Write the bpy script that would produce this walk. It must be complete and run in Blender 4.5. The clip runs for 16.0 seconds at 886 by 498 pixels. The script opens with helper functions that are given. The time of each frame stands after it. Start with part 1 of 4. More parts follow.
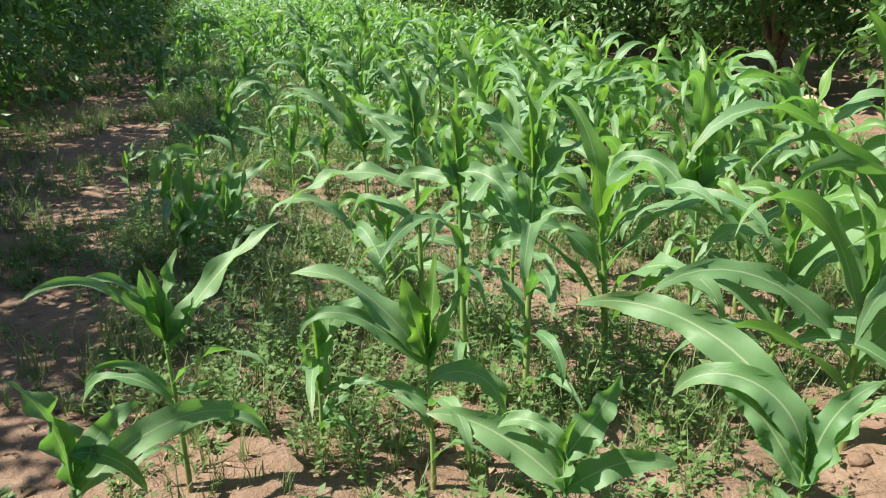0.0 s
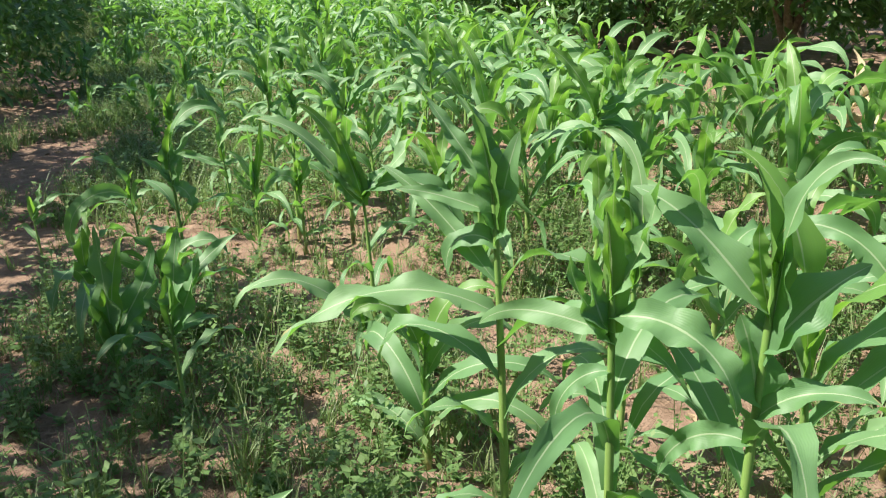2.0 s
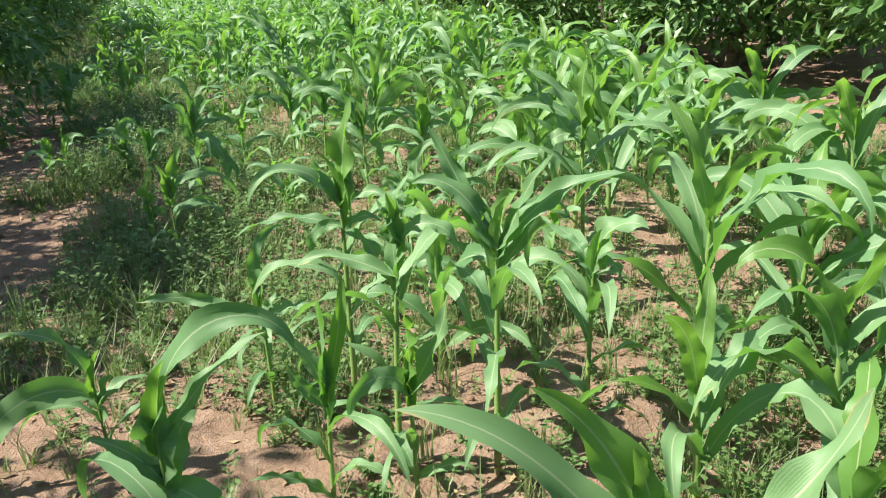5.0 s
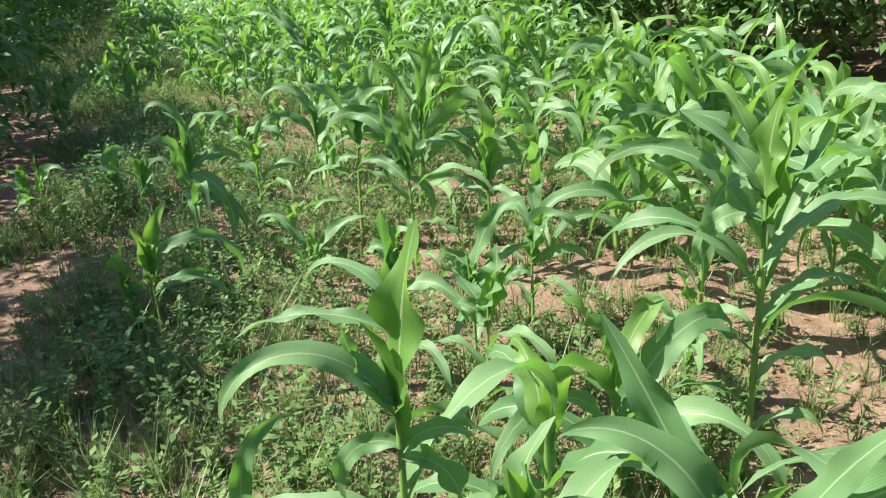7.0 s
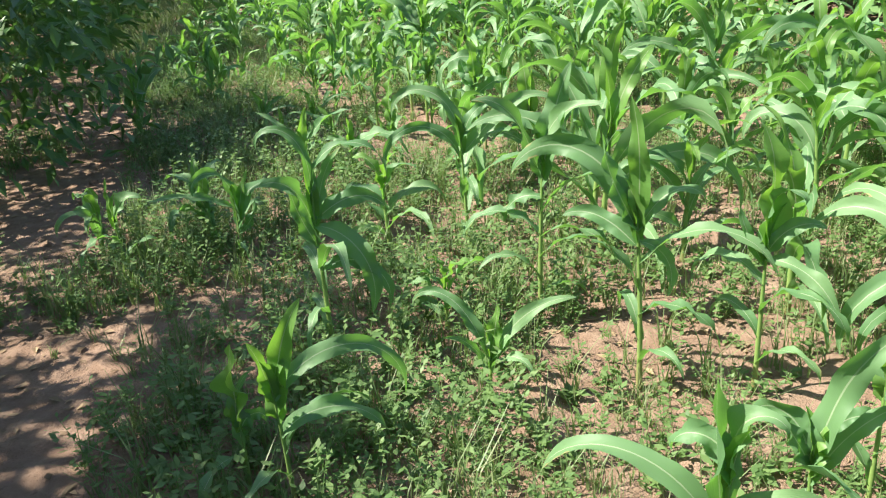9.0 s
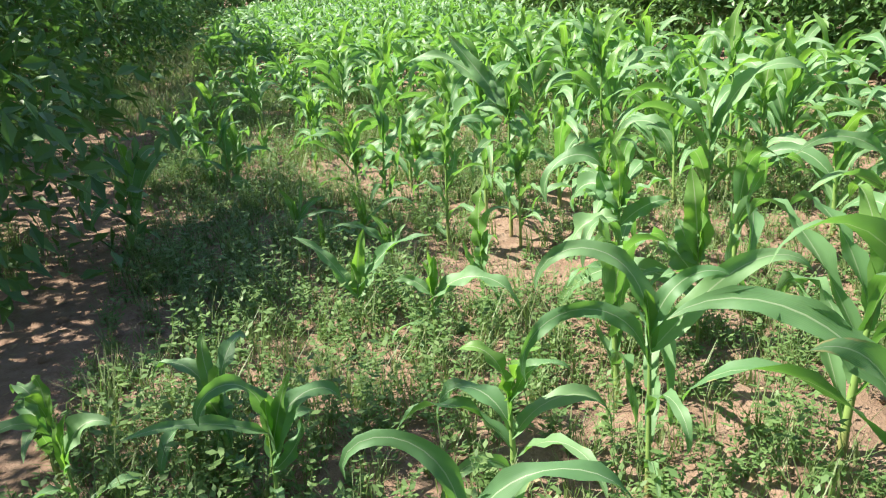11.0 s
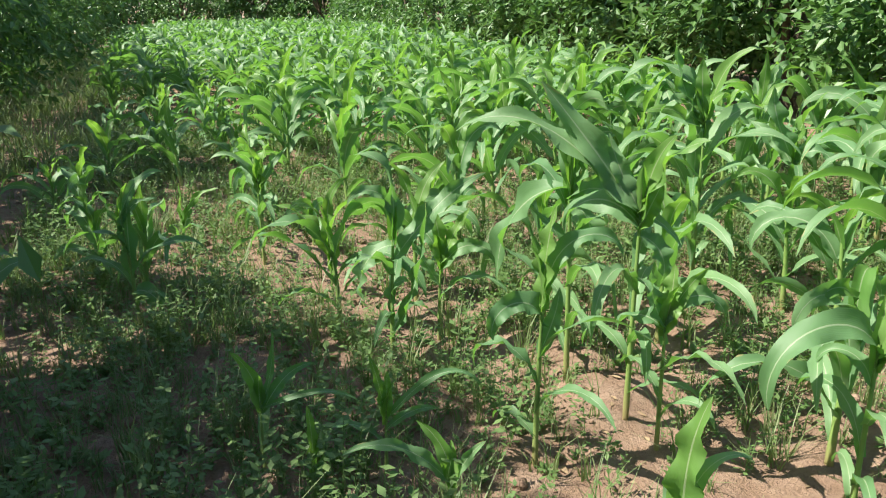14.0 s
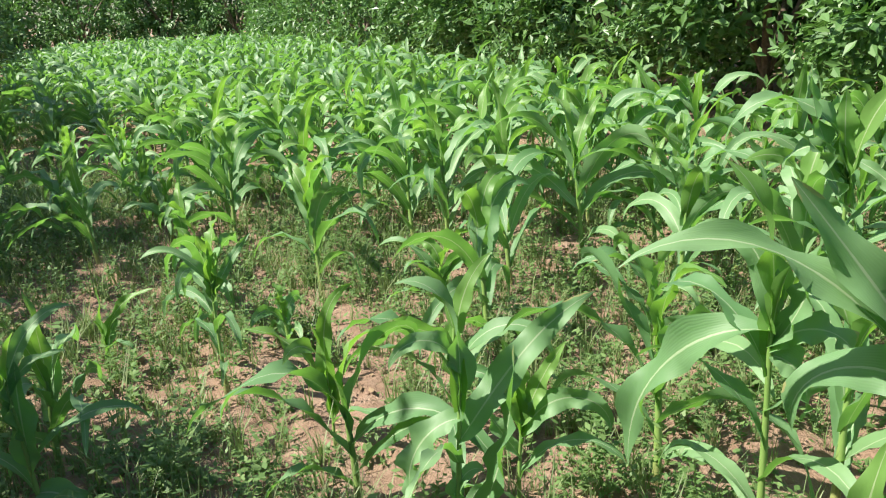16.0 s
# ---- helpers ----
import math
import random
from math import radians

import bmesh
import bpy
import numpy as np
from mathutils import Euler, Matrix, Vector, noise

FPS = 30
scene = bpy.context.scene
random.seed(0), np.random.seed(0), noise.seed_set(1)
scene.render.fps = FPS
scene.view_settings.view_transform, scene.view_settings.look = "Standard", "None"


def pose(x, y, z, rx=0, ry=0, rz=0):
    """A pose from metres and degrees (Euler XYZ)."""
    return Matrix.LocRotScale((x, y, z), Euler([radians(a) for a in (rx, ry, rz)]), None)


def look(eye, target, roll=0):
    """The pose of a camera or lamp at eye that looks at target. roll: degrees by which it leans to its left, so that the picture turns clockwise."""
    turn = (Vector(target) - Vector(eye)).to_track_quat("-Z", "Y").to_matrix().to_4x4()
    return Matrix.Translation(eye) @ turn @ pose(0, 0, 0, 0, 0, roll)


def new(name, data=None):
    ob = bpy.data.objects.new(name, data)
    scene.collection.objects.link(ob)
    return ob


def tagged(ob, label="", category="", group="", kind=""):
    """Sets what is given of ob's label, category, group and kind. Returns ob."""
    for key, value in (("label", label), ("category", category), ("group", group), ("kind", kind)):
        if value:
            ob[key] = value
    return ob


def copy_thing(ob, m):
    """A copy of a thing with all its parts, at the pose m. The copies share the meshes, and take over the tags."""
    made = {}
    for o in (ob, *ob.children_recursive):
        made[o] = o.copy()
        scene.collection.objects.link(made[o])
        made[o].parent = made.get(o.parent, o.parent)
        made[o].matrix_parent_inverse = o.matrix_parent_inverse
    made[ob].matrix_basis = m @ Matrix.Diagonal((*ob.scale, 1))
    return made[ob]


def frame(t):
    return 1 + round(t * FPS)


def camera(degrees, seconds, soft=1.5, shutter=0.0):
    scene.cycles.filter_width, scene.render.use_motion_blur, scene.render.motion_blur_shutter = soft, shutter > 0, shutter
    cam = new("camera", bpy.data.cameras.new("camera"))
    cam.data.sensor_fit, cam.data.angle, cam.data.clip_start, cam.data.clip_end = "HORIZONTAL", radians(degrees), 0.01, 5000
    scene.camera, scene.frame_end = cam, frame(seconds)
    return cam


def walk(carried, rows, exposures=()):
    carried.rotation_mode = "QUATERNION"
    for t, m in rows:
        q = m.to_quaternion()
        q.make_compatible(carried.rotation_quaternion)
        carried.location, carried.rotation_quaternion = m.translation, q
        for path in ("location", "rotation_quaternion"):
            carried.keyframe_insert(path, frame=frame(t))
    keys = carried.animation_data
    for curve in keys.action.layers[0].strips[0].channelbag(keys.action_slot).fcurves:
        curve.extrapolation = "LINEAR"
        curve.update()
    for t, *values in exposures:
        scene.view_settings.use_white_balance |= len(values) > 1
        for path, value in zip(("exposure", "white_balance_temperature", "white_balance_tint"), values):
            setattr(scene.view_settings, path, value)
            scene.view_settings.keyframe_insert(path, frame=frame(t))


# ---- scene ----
cam = camera(59.0, 16.0, soft=1.15)
PATH = [
    (0.0, pose(0.000, 0.000, 1.530, 71.00, 0.80, 0.00)),
    (0.5, pose(-0.131, 0.370, 1.551, 70.49, 1.04, -4.84)),
    (1.0, pose(-0.219, 0.653, 1.524, 70.78, 1.89, -4.82)),
    (1.5, pose(-0.256, 1.018, 1.530, 70.57, 2.27, -1.88)),
    (2.0, pose(-0.343, 1.339, 1.522, 69.88, 1.67, -4.22)),
    (2.5, pose(-0.481, 1.644, 1.557, 69.63, 1.64, -7.38)),
    (3.0, pose(-0.497, 2.041, 1.521, 69.79, 1.92, -5.36)),
    (3.5, pose(-0.547, 2.401, 1.537, 70.57, 1.81, -3.20)),
    (4.0, pose(-0.701, 2.784, 1.531, 70.78, 1.77, -4.25)),
    (6.5, pose(-0.912, 4.532, 1.565, 69.07, 2.55, -2.30)),
    (7.0, pose(-0.971, 4.837, 1.554, 69.27, 2.71, -1.82)),
    (7.5, pose(-1.153, 5.192, 1.580, 68.66, 3.12, -2.17)),
    (8.0, pose(-1.292, 5.465, 1.566, 68.01, 3.91, 1.36)),
    (8.5, pose(-1.379, 5.795, 1.561, 67.39, 4.03, 3.86)),
    (9.0, pose(-1.533, 6.109, 1.556, 67.14, 3.80, 2.57)),
    (9.5, pose(-1.737, 6.423, 1.574, 67.81, 3.91, 1.36)),
    (10.0, pose(-1.868, 6.813, 1.588, 69.29, 4.16, 3.93)),
    (12.5, pose(-2.472, 8.864, 1.517, 73.38, 0.90, -1.02)),
    (13.0, pose(-2.591, 9.109, 1.512, 74.98, 0.77, -3.08)),
    (13.5, pose(-2.670, 9.458, 1.518, 74.38, 0.84, -1.21)),
    (14.0, pose(-2.798, 9.774, 1.490, 72.38, 0.74, -2.86)),
    (14.5, pose(-2.931, 10.074, 1.511, 71.20, 1.69, -5.15)),
    (15.0, pose(-2.939, 10.446, 1.520, 71.16, 3.08, -3.39)),
    (15.5, pose(-2.995, 10.737, 1.523, 72.36, 2.96, -3.77)),
    (16.0, pose(-3.143, 11.102, 1.551, 72.67, 2.77, -9.05)),
]
EXPOSURES = [(0.0, 1.02), (3.0, 1.14), (6.5, 1.16), (8.0, 1.28), (9.0, 1.34), (10.0, 1.38), (12.5, 1.20), (13.0, 1.04), (13.5, 1.00), (15.0, 1.14), (16.0, 1.12)]
walk(cam, PATH, EXPOSURES)

# ---------------------------------------------------------------- light
world = bpy.data.worlds.new("sky")
scene.world = world
world.use_nodes = True
wn = world.node_tree
sky = wn.nodes.new("ShaderNodeTexSky")
sky.sky_type = "NISHITA"
sky.sun_disc = False
TO_SUN = Vector((-0.80, -0.08, 1.0)).normalized()
sky.sun_elevation = math.asin(TO_SUN.z)
sky.sun_rotation = math.atan2(TO_SUN.x, TO_SUN.y)
wn.links.new(sky.outputs[0], wn.nodes["Background"].inputs[0])
wn.nodes["Background"].inputs[1].default_value = 0.08
sun_data = bpy.data.lights.new("sun", "SUN")
sun_data.energy = 5.0
sun_data.angle = radians(0.6)
sun_data.color = (1.0, 0.94, 0.84)
sun = new("sun", sun_data)
sun.matrix_world = look(TO_SUN * 40, (0, 0, 0))


# ---------------------------------------------------------------- materials
def shader(name):
    m = bpy.data.materials.new(name)
    m.use_nodes = True
    nt = m.node_tree
    return m, nt, nt.nodes["Principled BSDF"]


def node(nt, kind, **sets):
    n = nt.nodes.new(kind)
    for key, value in sets.items():
        n.inputs[key].default_value = value
    return n


def ramp(nt, source, stops):
    r = nt.nodes.new("ShaderNodeValToRGB")
    r.color_ramp.elements[0].position, r.color_ramp.elements[0].color = stops[0][0], (*stops[0][1], 1)
    r.color_ramp.elements[1].position, r.color_ramp.elements[1].color = stops[-1][0], (*stops[-1][1], 1)
    for at, colour in stops[1:-1]:
        r.color_ramp.elements.new(at).color = (*colour, 1)
    nt.links.new(source, r.inputs[0])
    return r.outputs[0]


def mix(nt, fac, a, b, blend="MIX"):
    n = nt.nodes.new("ShaderNodeMix")
    n.data_type, n.blend_type = "RGBA", blend
    for i, v in ((0, fac), (6, a), (7, b)):
        if isinstance(v, (int, float)):
            n.inputs[i].default_value = v
        elif isinstance(v, tuple):
            n.inputs[i].default_value = (*v, 1)
        else:
            nt.links.new(v, n.inputs[i])
    return n.outputs[2]


def mathn(nt, op, a, b=0.0, clamp=False):
    n = nt.nodes.new("ShaderNodeMath")
    n.operation, n.use_clamp = op, clamp
    for i, v in enumerate((a, b)):
        if isinstance(v, (int, float)):
            n.inputs[i].default_value = v
        else:
            nt.links.new(v, n.inputs[i])
    return n.outputs[0]


def noise_of(nt, scale, detail=4.0, rough=0.6, vector=None):
    n = node(nt, "ShaderNodeTexNoise", Scale=scale, Detail=detail, Roughness=rough)
    if vector is not None:
        nt.links.new(vector, n.inputs["Vector"])
    return n.outputs[0]


def bump(nt, bsdf, height, strength, distance):
    b = node(nt, "ShaderNodeBump", Strength=strength, Distance=distance)
    nt.links.new(height, b.inputs["Height"])
    nt.links.new(b.outputs[0], bsdf.inputs["Normal"])
    return b.outputs[0]


def leafy(name, dark, light, through_colour, amount, rough, spread="ShaderNodeObjectInfo", rib=None, spec=0.5, wear=None):
    """A thin green leaf: coloured by chance from piece to piece, glossy on top, letting some light through."""
    m, nt, p = shader(name)
    if spread == "ShaderNodeObjectInfo":
        chance = nt.nodes.new(spread).outputs["Random"]
    else:
        chance = nt.nodes.new(spread).outputs["Random Per Island"]
    where = nt.nodes.new("ShaderNodeTexCoord")
    col = mix(nt, chance, dark, light)
    blot = noise_of(nt, 9.0, 3.0, 0.6, where.outputs["Object"])
    col = mix(nt, mathn(nt, "MULTIPLY", blot, 0.5), col, light)
    thr = mix(nt, mathn(nt, "MULTIPLY", blot, 0.4), through_colour, light)
    if rib:
        uv = nt.nodes.new("ShaderNodeSeparateXYZ")
        nt.links.new(where.outputs["UV"], uv.inputs[0])
        off = mathn(nt, "ABSOLUTE", mathn(nt, "SUBTRACT", uv.outputs[0], 0.5))
        line = mathn(nt, "LESS_THAN", off, 0.028)
        vein = mathn(nt, "SINE", mathn(nt, "MULTIPLY", uv.outputs[0], 110.0))
        col = mix(nt, mathn(nt, "MULTIPLY", mathn(nt, "ADD", vein, 1.0), 0.035), col, light)
        col = mix(nt, mathn(nt, "MULTIPLY", line, 0.7), col, rib)
        thr = mix(nt, mathn(nt, "MULTIPLY", line, 0.5), thr, rib)
        if wear:
            edge = mathn(nt, "MULTIPLY", mathn(nt, "ADD", off, mathn(nt, "MULTIPLY", uv.outputs[1], 0.5)), blot)
            edge = mathn(nt, "GREATER_THAN", edge, 0.52)
            col = mix(nt, mathn(nt, "MULTIPLY", edge, 0.8), col, wear)
        bump(nt, p, mathn(nt, "ADD", vein, mathn(nt, "MULTIPLY", line, 3.0)), 0.10, 0.002)
    nt.links.new(col, p.inputs["Base Color"])
    p.inputs["Roughness"].default_value = rough
    p.inputs["Specular IOR Level"].default_value = spec
    t = nt.nodes.new("ShaderNodeBsdfTranslucent")
    nt.links.new(thr, t.inputs[0])
    ms = nt.nodes.new("ShaderNodeMixShader")
    ms.inputs[0].default_value = amount
    nt.links.new(p.outputs[0], ms.inputs[1])
    nt.links.new(t.outputs[0], ms.inputs[2])
    nt.links.new(ms.outputs[0], nt.nodes["Material Output"].inputs[0])
    return m


CORN = leafy("corn_leaf", (0.085, 0.205, 0.082), (0.205, 0.350, 0.158), (0.24, 0.58, 0.05), 0.36, 0.52,
             rib=(0.45, 0.55, 0.33), wear=(0.42, 0.36, 0.16))
CORN_FAR = leafy("corn_leaf_far", (0.085, 0.205, 0.082), (0.21, 0.350, 0.158), (0.24, 0.56, 0.04), 0.38, 0.47,
                 spread="ShaderNodeNewGeometry", rib=(0.45, 0.55, 0.33))
YOUNG = leafy("young_corn_leaf", (0.10, 0.24, 0.048), (0.19, 0.34, 0.09), (0.30, 0.62, 0.05), 0.42, 0.45,
              rib=(0.45, 0.55, 0.30))
DRY = leafy("dry_leaf", (0.42, 0.33, 0.18), (0.60, 0.50, 0.32), (0.5, 0.4, 0.2), 0.3, 0.7, rib=(0.6, 0.52, 0.36))
TREE_LEAF = leafy("tree_leaf", (0.030, 0.095, 0.025), (0.150, 0.270, 0.085), (0.14, 0.34, 0.04), 0.25, 0.42,
                  spread="ShaderNodeNewGeometry")
WEED = leafy("weed_leaf", (0.065, 0.15, 0.04), (0.19, 0.29, 0.10), (0.18, 0.36, 0.05), 0.35, 0.55,
             spread="ShaderNodeNewGeometry")
GRASS = leafy("grass_blade", (0.09, 0.17, 0.05), (0.27, 0.32, 0.15), (0.2, 0.36, 0.06), 0.35, 0.5,
              spread="ShaderNodeNewGeometry")
LITTER = leafy("litter", (0.10, 0.06, 0.035), (0.40, 0.29, 0.17), (0.25, 0.16, 0.08), 0.1, 0.85,
               spread="ShaderNodeNewGeometry")


def make_stalk():
    m, nt, p = shader("corn_stalk")
    where = nt.nodes.new("ShaderNodeTexCoord")
    sep = nt.nodes.new("ShaderNodeSeparateXYZ")
    nt.links.new(where.outputs["UV"], sep.inputs[0])
    col = ramp(nt, sep.outputs[1], [(0.0, (0.20, 0.10, 0.06)), (0.10, (0.25, 0.24, 0.09)), (0.25, (0.20, 0.32, 0.08)), (1.0, (0.12, 0.26, 0.05))])
    col = mix(nt, mathn(nt, "MULTIPLY", noise_of(nt, 40.0, 3.0, 0.6, where.outputs["Object"]), 0.4), col, (0.30, 0.36, 0.14))
    nt.links.new(col, p.inputs["Base Color"])
    p.inputs["Roughness"].default_value = 0.45
    return m


def make_soil(name, tint=1.0):
    m, nt, p = shader(name)
    where = nt.nodes.new("ShaderNodeTexCoord").outputs["Object"]
    big = noise_of(nt, 0.9, 5.0, 0.6, where)
    mid = noise_of(nt, 9.0, 6.0, 0.65, where)
    fine = noise_of(nt, 70.0, 5.0, 0.7, where)
    col = ramp(nt, mid, [(0.28, (0.20 * tint, 0.128 * tint, 0.085 * tint)), (0.5, (0.33 * tint, 0.228 * tint, 0.165 * tint)), (0.72, (0.46 * tint, 0.345 * tint, 0.26 * tint))])
    col = mix(nt, mathn(nt, "MULTIPLY", big, 0.55), col, (0.27, 0.175, 0.12))
    col = mix(nt, mathn(nt, "MULTIPLY", fine, 0.55), col, (0.27, 0.175, 0.115))
    speck = ramp(nt, noise_of(nt, 31.0, 3.0, 0.5, where), [(0.62, (0, 0, 0)), (0.70, (1, 1, 1))])
    col = mix(nt, mathn(nt, "MULTIPLY", speck, 0.45), col, (0.15, 0.10, 0.065))
    nt.links.new(col, p.inputs["Base Color"])
    p.inputs["Roughness"].default_value = 0.95
    p.inputs["Specular IOR Level"].default_value = 0.15
    bump(nt, p, mathn(nt, "ADD", mathn(nt, "MULTIPLY", mid, 2.0), fine), 0.7, 0.03)
    return m


def make_bark():
    m, nt, p = shader("bark")
    where = nt.nodes.new("ShaderNodeTexCoord").outputs["Object"]
    n = noise_of(nt, 18.0, 5.0, 0.7, where)
    nt.links.new(ramp(nt, n, [(0.3, (0.07, 0.05, 0.035)), (0.7, (0.22, 0.17, 0.12))]), p.inputs["Base Color"])
    p.inputs["Roughness"].default_value = 0.9
    bump(nt, p, n, 0.6, 0.02)
    return m


STALK, SOIL, CLOD, BARK = make_stalk(), make_soil("soil"), make_soil("clod", 1.08), make_bark()


# ---------------------------------------------------------------- mesh helpers
def mesh_of(name, verts, faces, material, uvs=None, smooth=True):
    me = bpy.data.meshes.new(name)
    me.from_pydata([tuple(v) for v in np.asarray(verts).tolist()], [], [tuple(f) for f in np.asarray(faces).tolist()])
    me.materials.append(material)
    if uvs is not None:
        layer = me.uv_layers.new(name="uv")
        loops = np.empty(len(me.loops), dtype=np.int32)
        me.loops.foreach_get("vertex_index", loops)
        layer.data.foreach_set("uv", np.asarray(uvs, dtype=np.float32)[loops].ravel())
    if smooth:
        me.polygons.foreach_set("use_smooth", np.ones(len(me.polygons), dtype=bool))
    me.update()
    return me


def part(name, me, parent, label=""):
    ob = new(name, me)
    ob.parent = parent
    return tagged(ob, label) if label else ob


class Heap:
    """Gathers many small pieces into one mesh."""

    def __init__(self):
        self.v, self.f, self.u, self.n = [], [], [], 0

    def add(self, v, f, u=None):
        self.v.append(v)
        self.f.append(np.asarray(f) + self.n)
        self.u.append(np.zeros((len(v), 2)) if u is None else u)
        self.n += len(v)

    def mesh(self, name, material, smooth=True):
        return mesh_of(name, np.concatenate(self.v), np.concatenate(self.f), material, np.concatenate(self.u), smooth)


def turn_z(v, a):
    c, s = math.cos(a), math.sin(a)
    return np.stack([v[:, 0] * c - v[:, 1] * s, v[:, 0] * s + v[:, 1] * c, v[:, 2]], 1)


def grid_faces(rows, cols):
    i = np.arange(rows - 1)[:, None] * cols + np.arange(cols - 1)[None, :]
    return np.stack([i, i + 1, i + cols + 1, i + cols], -1).reshape(-1, 4)


# ---------------------------------------------------------------- the lie of the land
def field_left(y):
    return -0.75 - 0.325 * (y - 2.0)


def field_right(y):
    return 2.25 - 0.20 * (y - 7.4)


def tree_left(y):
    return -3.9 - 0.36 * (y - 6.7)


def tree_right(y):
    return 3.7 - 0.25 * (y - 7.4)


def rise(x, y):
    """Height of the ground: gentle swells and hoed lumps, fading out far away."""
    near = 1.0 if -9 < x < 7 and -4 < y < 30 else 0.0
    z = 0.025 * noise.noise((x * 0.7, y * 0.7, 3.0))
    if near:
        bed = min(1.0, max(0.0, (x - field_left(y) + 0.3) * 1.2))
        z += 0.10 * bed * max(0.0, noise.noise((x * 2.1, y * 2.1, 7.0)) + 0.05)
        z += (0.012 + 0.022 * bed) * noise.noise((x * 8.0, y * 8.0, 1.0)) + 0.007 * noise.noise((x * 19.0, y * 19.0, 5.0))
    return z


def spaced(lo, hi, a, b, step):
    """Coordinates: fine between a and b, widening outwards to lo and hi."""
    mid = list(np.arange(a, b, step))
    up, down, s = [mid[-1]], [mid[0]], step
    while up[-1] < hi:
        s *= 1.35
        up.append(up[-1] + s)
    s = step
    while down[-1] > lo:
        s *= 1.35
        down.append(down[-1] - s)
    return np.array(down[:0:-1] + mid + up[1:])


gx, gy = spaced(-400, 400, -7.5, 4.5, 0.05), spaced(-300, 600, 0.0, 19.5, 0.05)
pts = np.array([(x, y, rise(x, y)) for y in gy.tolist() for x in gx.tolist()])
ground = new("ground", mesh_of("ground", pts, grid_faces(len(gy), len(gx)), SOIL))
tagged(ground, "reddish-tan bare field soil, lumpy and trampled", "ground", kind="structure")


# ---------------------------------------------------------------- corn
def corn_leaf(length, width, up, droop, bend=0.0, segs=13, cross=4, wave=1.0, curl=1.3, fold=0.22, seed=0.0, roll=0.0):
    """A strap leaf that grows out along +x: rises at `up` degrees, arches over to -`droop`, with a creased midrib and wavy edges."""
    s = np.linspace(0, 1, segs + 1)
    a = np.radians(up - (up + droop) * s ** curl)
    b = bend * s ** 1.5
    d = np.stack([np.cos(a) * np.cos(b), np.cos(a) * np.sin(b), np.sin(a)], 1)
    line = np.concatenate([np.zeros((1, 3)), np.cumsum((d[1:] + d[:-1]) / 2 * length / segs, 0)])
    twist = 0.7 * np.sin(seed * 3.1) * s ** 1.2 + roll * np.clip(s * 6, 0, 1)
    side0 = np.stack([-np.sin(b), np.cos(b), 0 * b], 1)
    up0 = np.cross(d, side0)
    side = side0 * np.cos(twist)[:, None] + up0 * np.sin(twist)[:, None]
    nor = np.cross(d, side)
    w = width * (1 + 0.07 * np.sin(s * 17 + seed)) * (0.5 + 0.5 * np.sin(np.clip(s / 0.42, 0, 1) * math.pi / 2)) * np.clip(1 - s ** 2.6, 0, 1) ** 0.8 + 0.0015
    v, u = [], []
    for k in range(cross + 1):
        c = k / cross * 2 - 1
        edge = wave * 0.20 * width * c * c * np.sin(s * (9 + 3 * math.sin(seed)) * 2 + seed + (1.7 if c > 0 else 0)) * np.sin(s * math.pi)
        edge += width * c * (0.05 * np.sin(s * 41 + seed * 5 + c) + 0.06 * np.sin(s * 23 + seed * 2 - c)) * (1 - s)
        v.append(line + side * (w * 0.5 * c)[:, None] + nor * (fold * abs(c) * w + edge)[:, None])
        u.append(np.stack([np.full_like(s, k / cross), s], 1))
    v = np.stack(v, 1).reshape(-1, 3)
    return v, grid_faces(segs + 1, cross + 1), np.stack(u, 1).reshape(-1, 2)


def corn_stalk(h, r, lean, sides=8, rings=9):
    v, u = [], []
    for i in range(rings):
        f = i / (rings - 1)
        rr = r * (1 - 0.55 * f) * (1.12 if i % 2 else 1.0)
        for k in range(sides):
            t = 2 * math.pi * k / sides
            v.append((rr * math.cos(t) + lean * h * f * f, rr * math.sin(t), -0.03 + (h + 0.03) * f))
            u.append((k / sides, f))
    f = []
    for i in range(rings - 1):
        for k in range(sides):
            f.append((i * sides + k, i * sides + (k + 1) % sides, (i + 1) * sides + (k + 1) % sides, (i + 1) * sides + k))
    return np.array(v), np.array(f), np.array(u)


def corn_shape(h, rng, lush=1.0, segs=13, cross=4, count=None):
    """The leaves of one young corn plant: (height on the stalk, azimuth, leaf mesh arrays)."""
    n = count or int(round(6 + 3 * min(h, 1.1) * lush))
    plane = rng.uniform(0, 2 * math.pi)
    out = []
    for i in range(n):
        f = i / (n - 1)
        z = h * (0.10 + 0.50 * f ** 0.85)
        az = plane + math.pi * (i % 2) + rng.uniform(-0.75, 0.75)
        if f > 0.8:
            up, droop, curl = rng.uniform(70, 86), rng.uniform(-40, 100), rng.uniform(1.5, 3.0)
            size = (h - z) * rng.uniform(1.0, 1.35)
        else:
            up, droop, curl = 54 + 26 * f + rng.uniform(-12, 12), rng.uniform(45, 112), rng.uniform(1.2, 2.6)
            size = h * (0.50 + 0.36 * math.sin(math.pi * min(1.0, f + 0.15))) * rng.uniform(0.8, 1.15)
        width = (0.044 + 0.058 * min(h, 1.05) * math.sin(math.pi * (0.12 + 0.68 * f))) * rng.uniform(0.78, 1.12) * lush
        leaf = corn_leaf(size, width, up, droop, rng.uniform(-0.9, 0.9), segs, cross, rng.uniform(0.7, 1.7),
                         curl, rng.uniform(0.06, 0.22), rng.uniform(0, 6), roll=rng.choice((-1, 1)) * rng.uniform(0.0, 0.9))
        out.append((z, az, leaf))
    return out


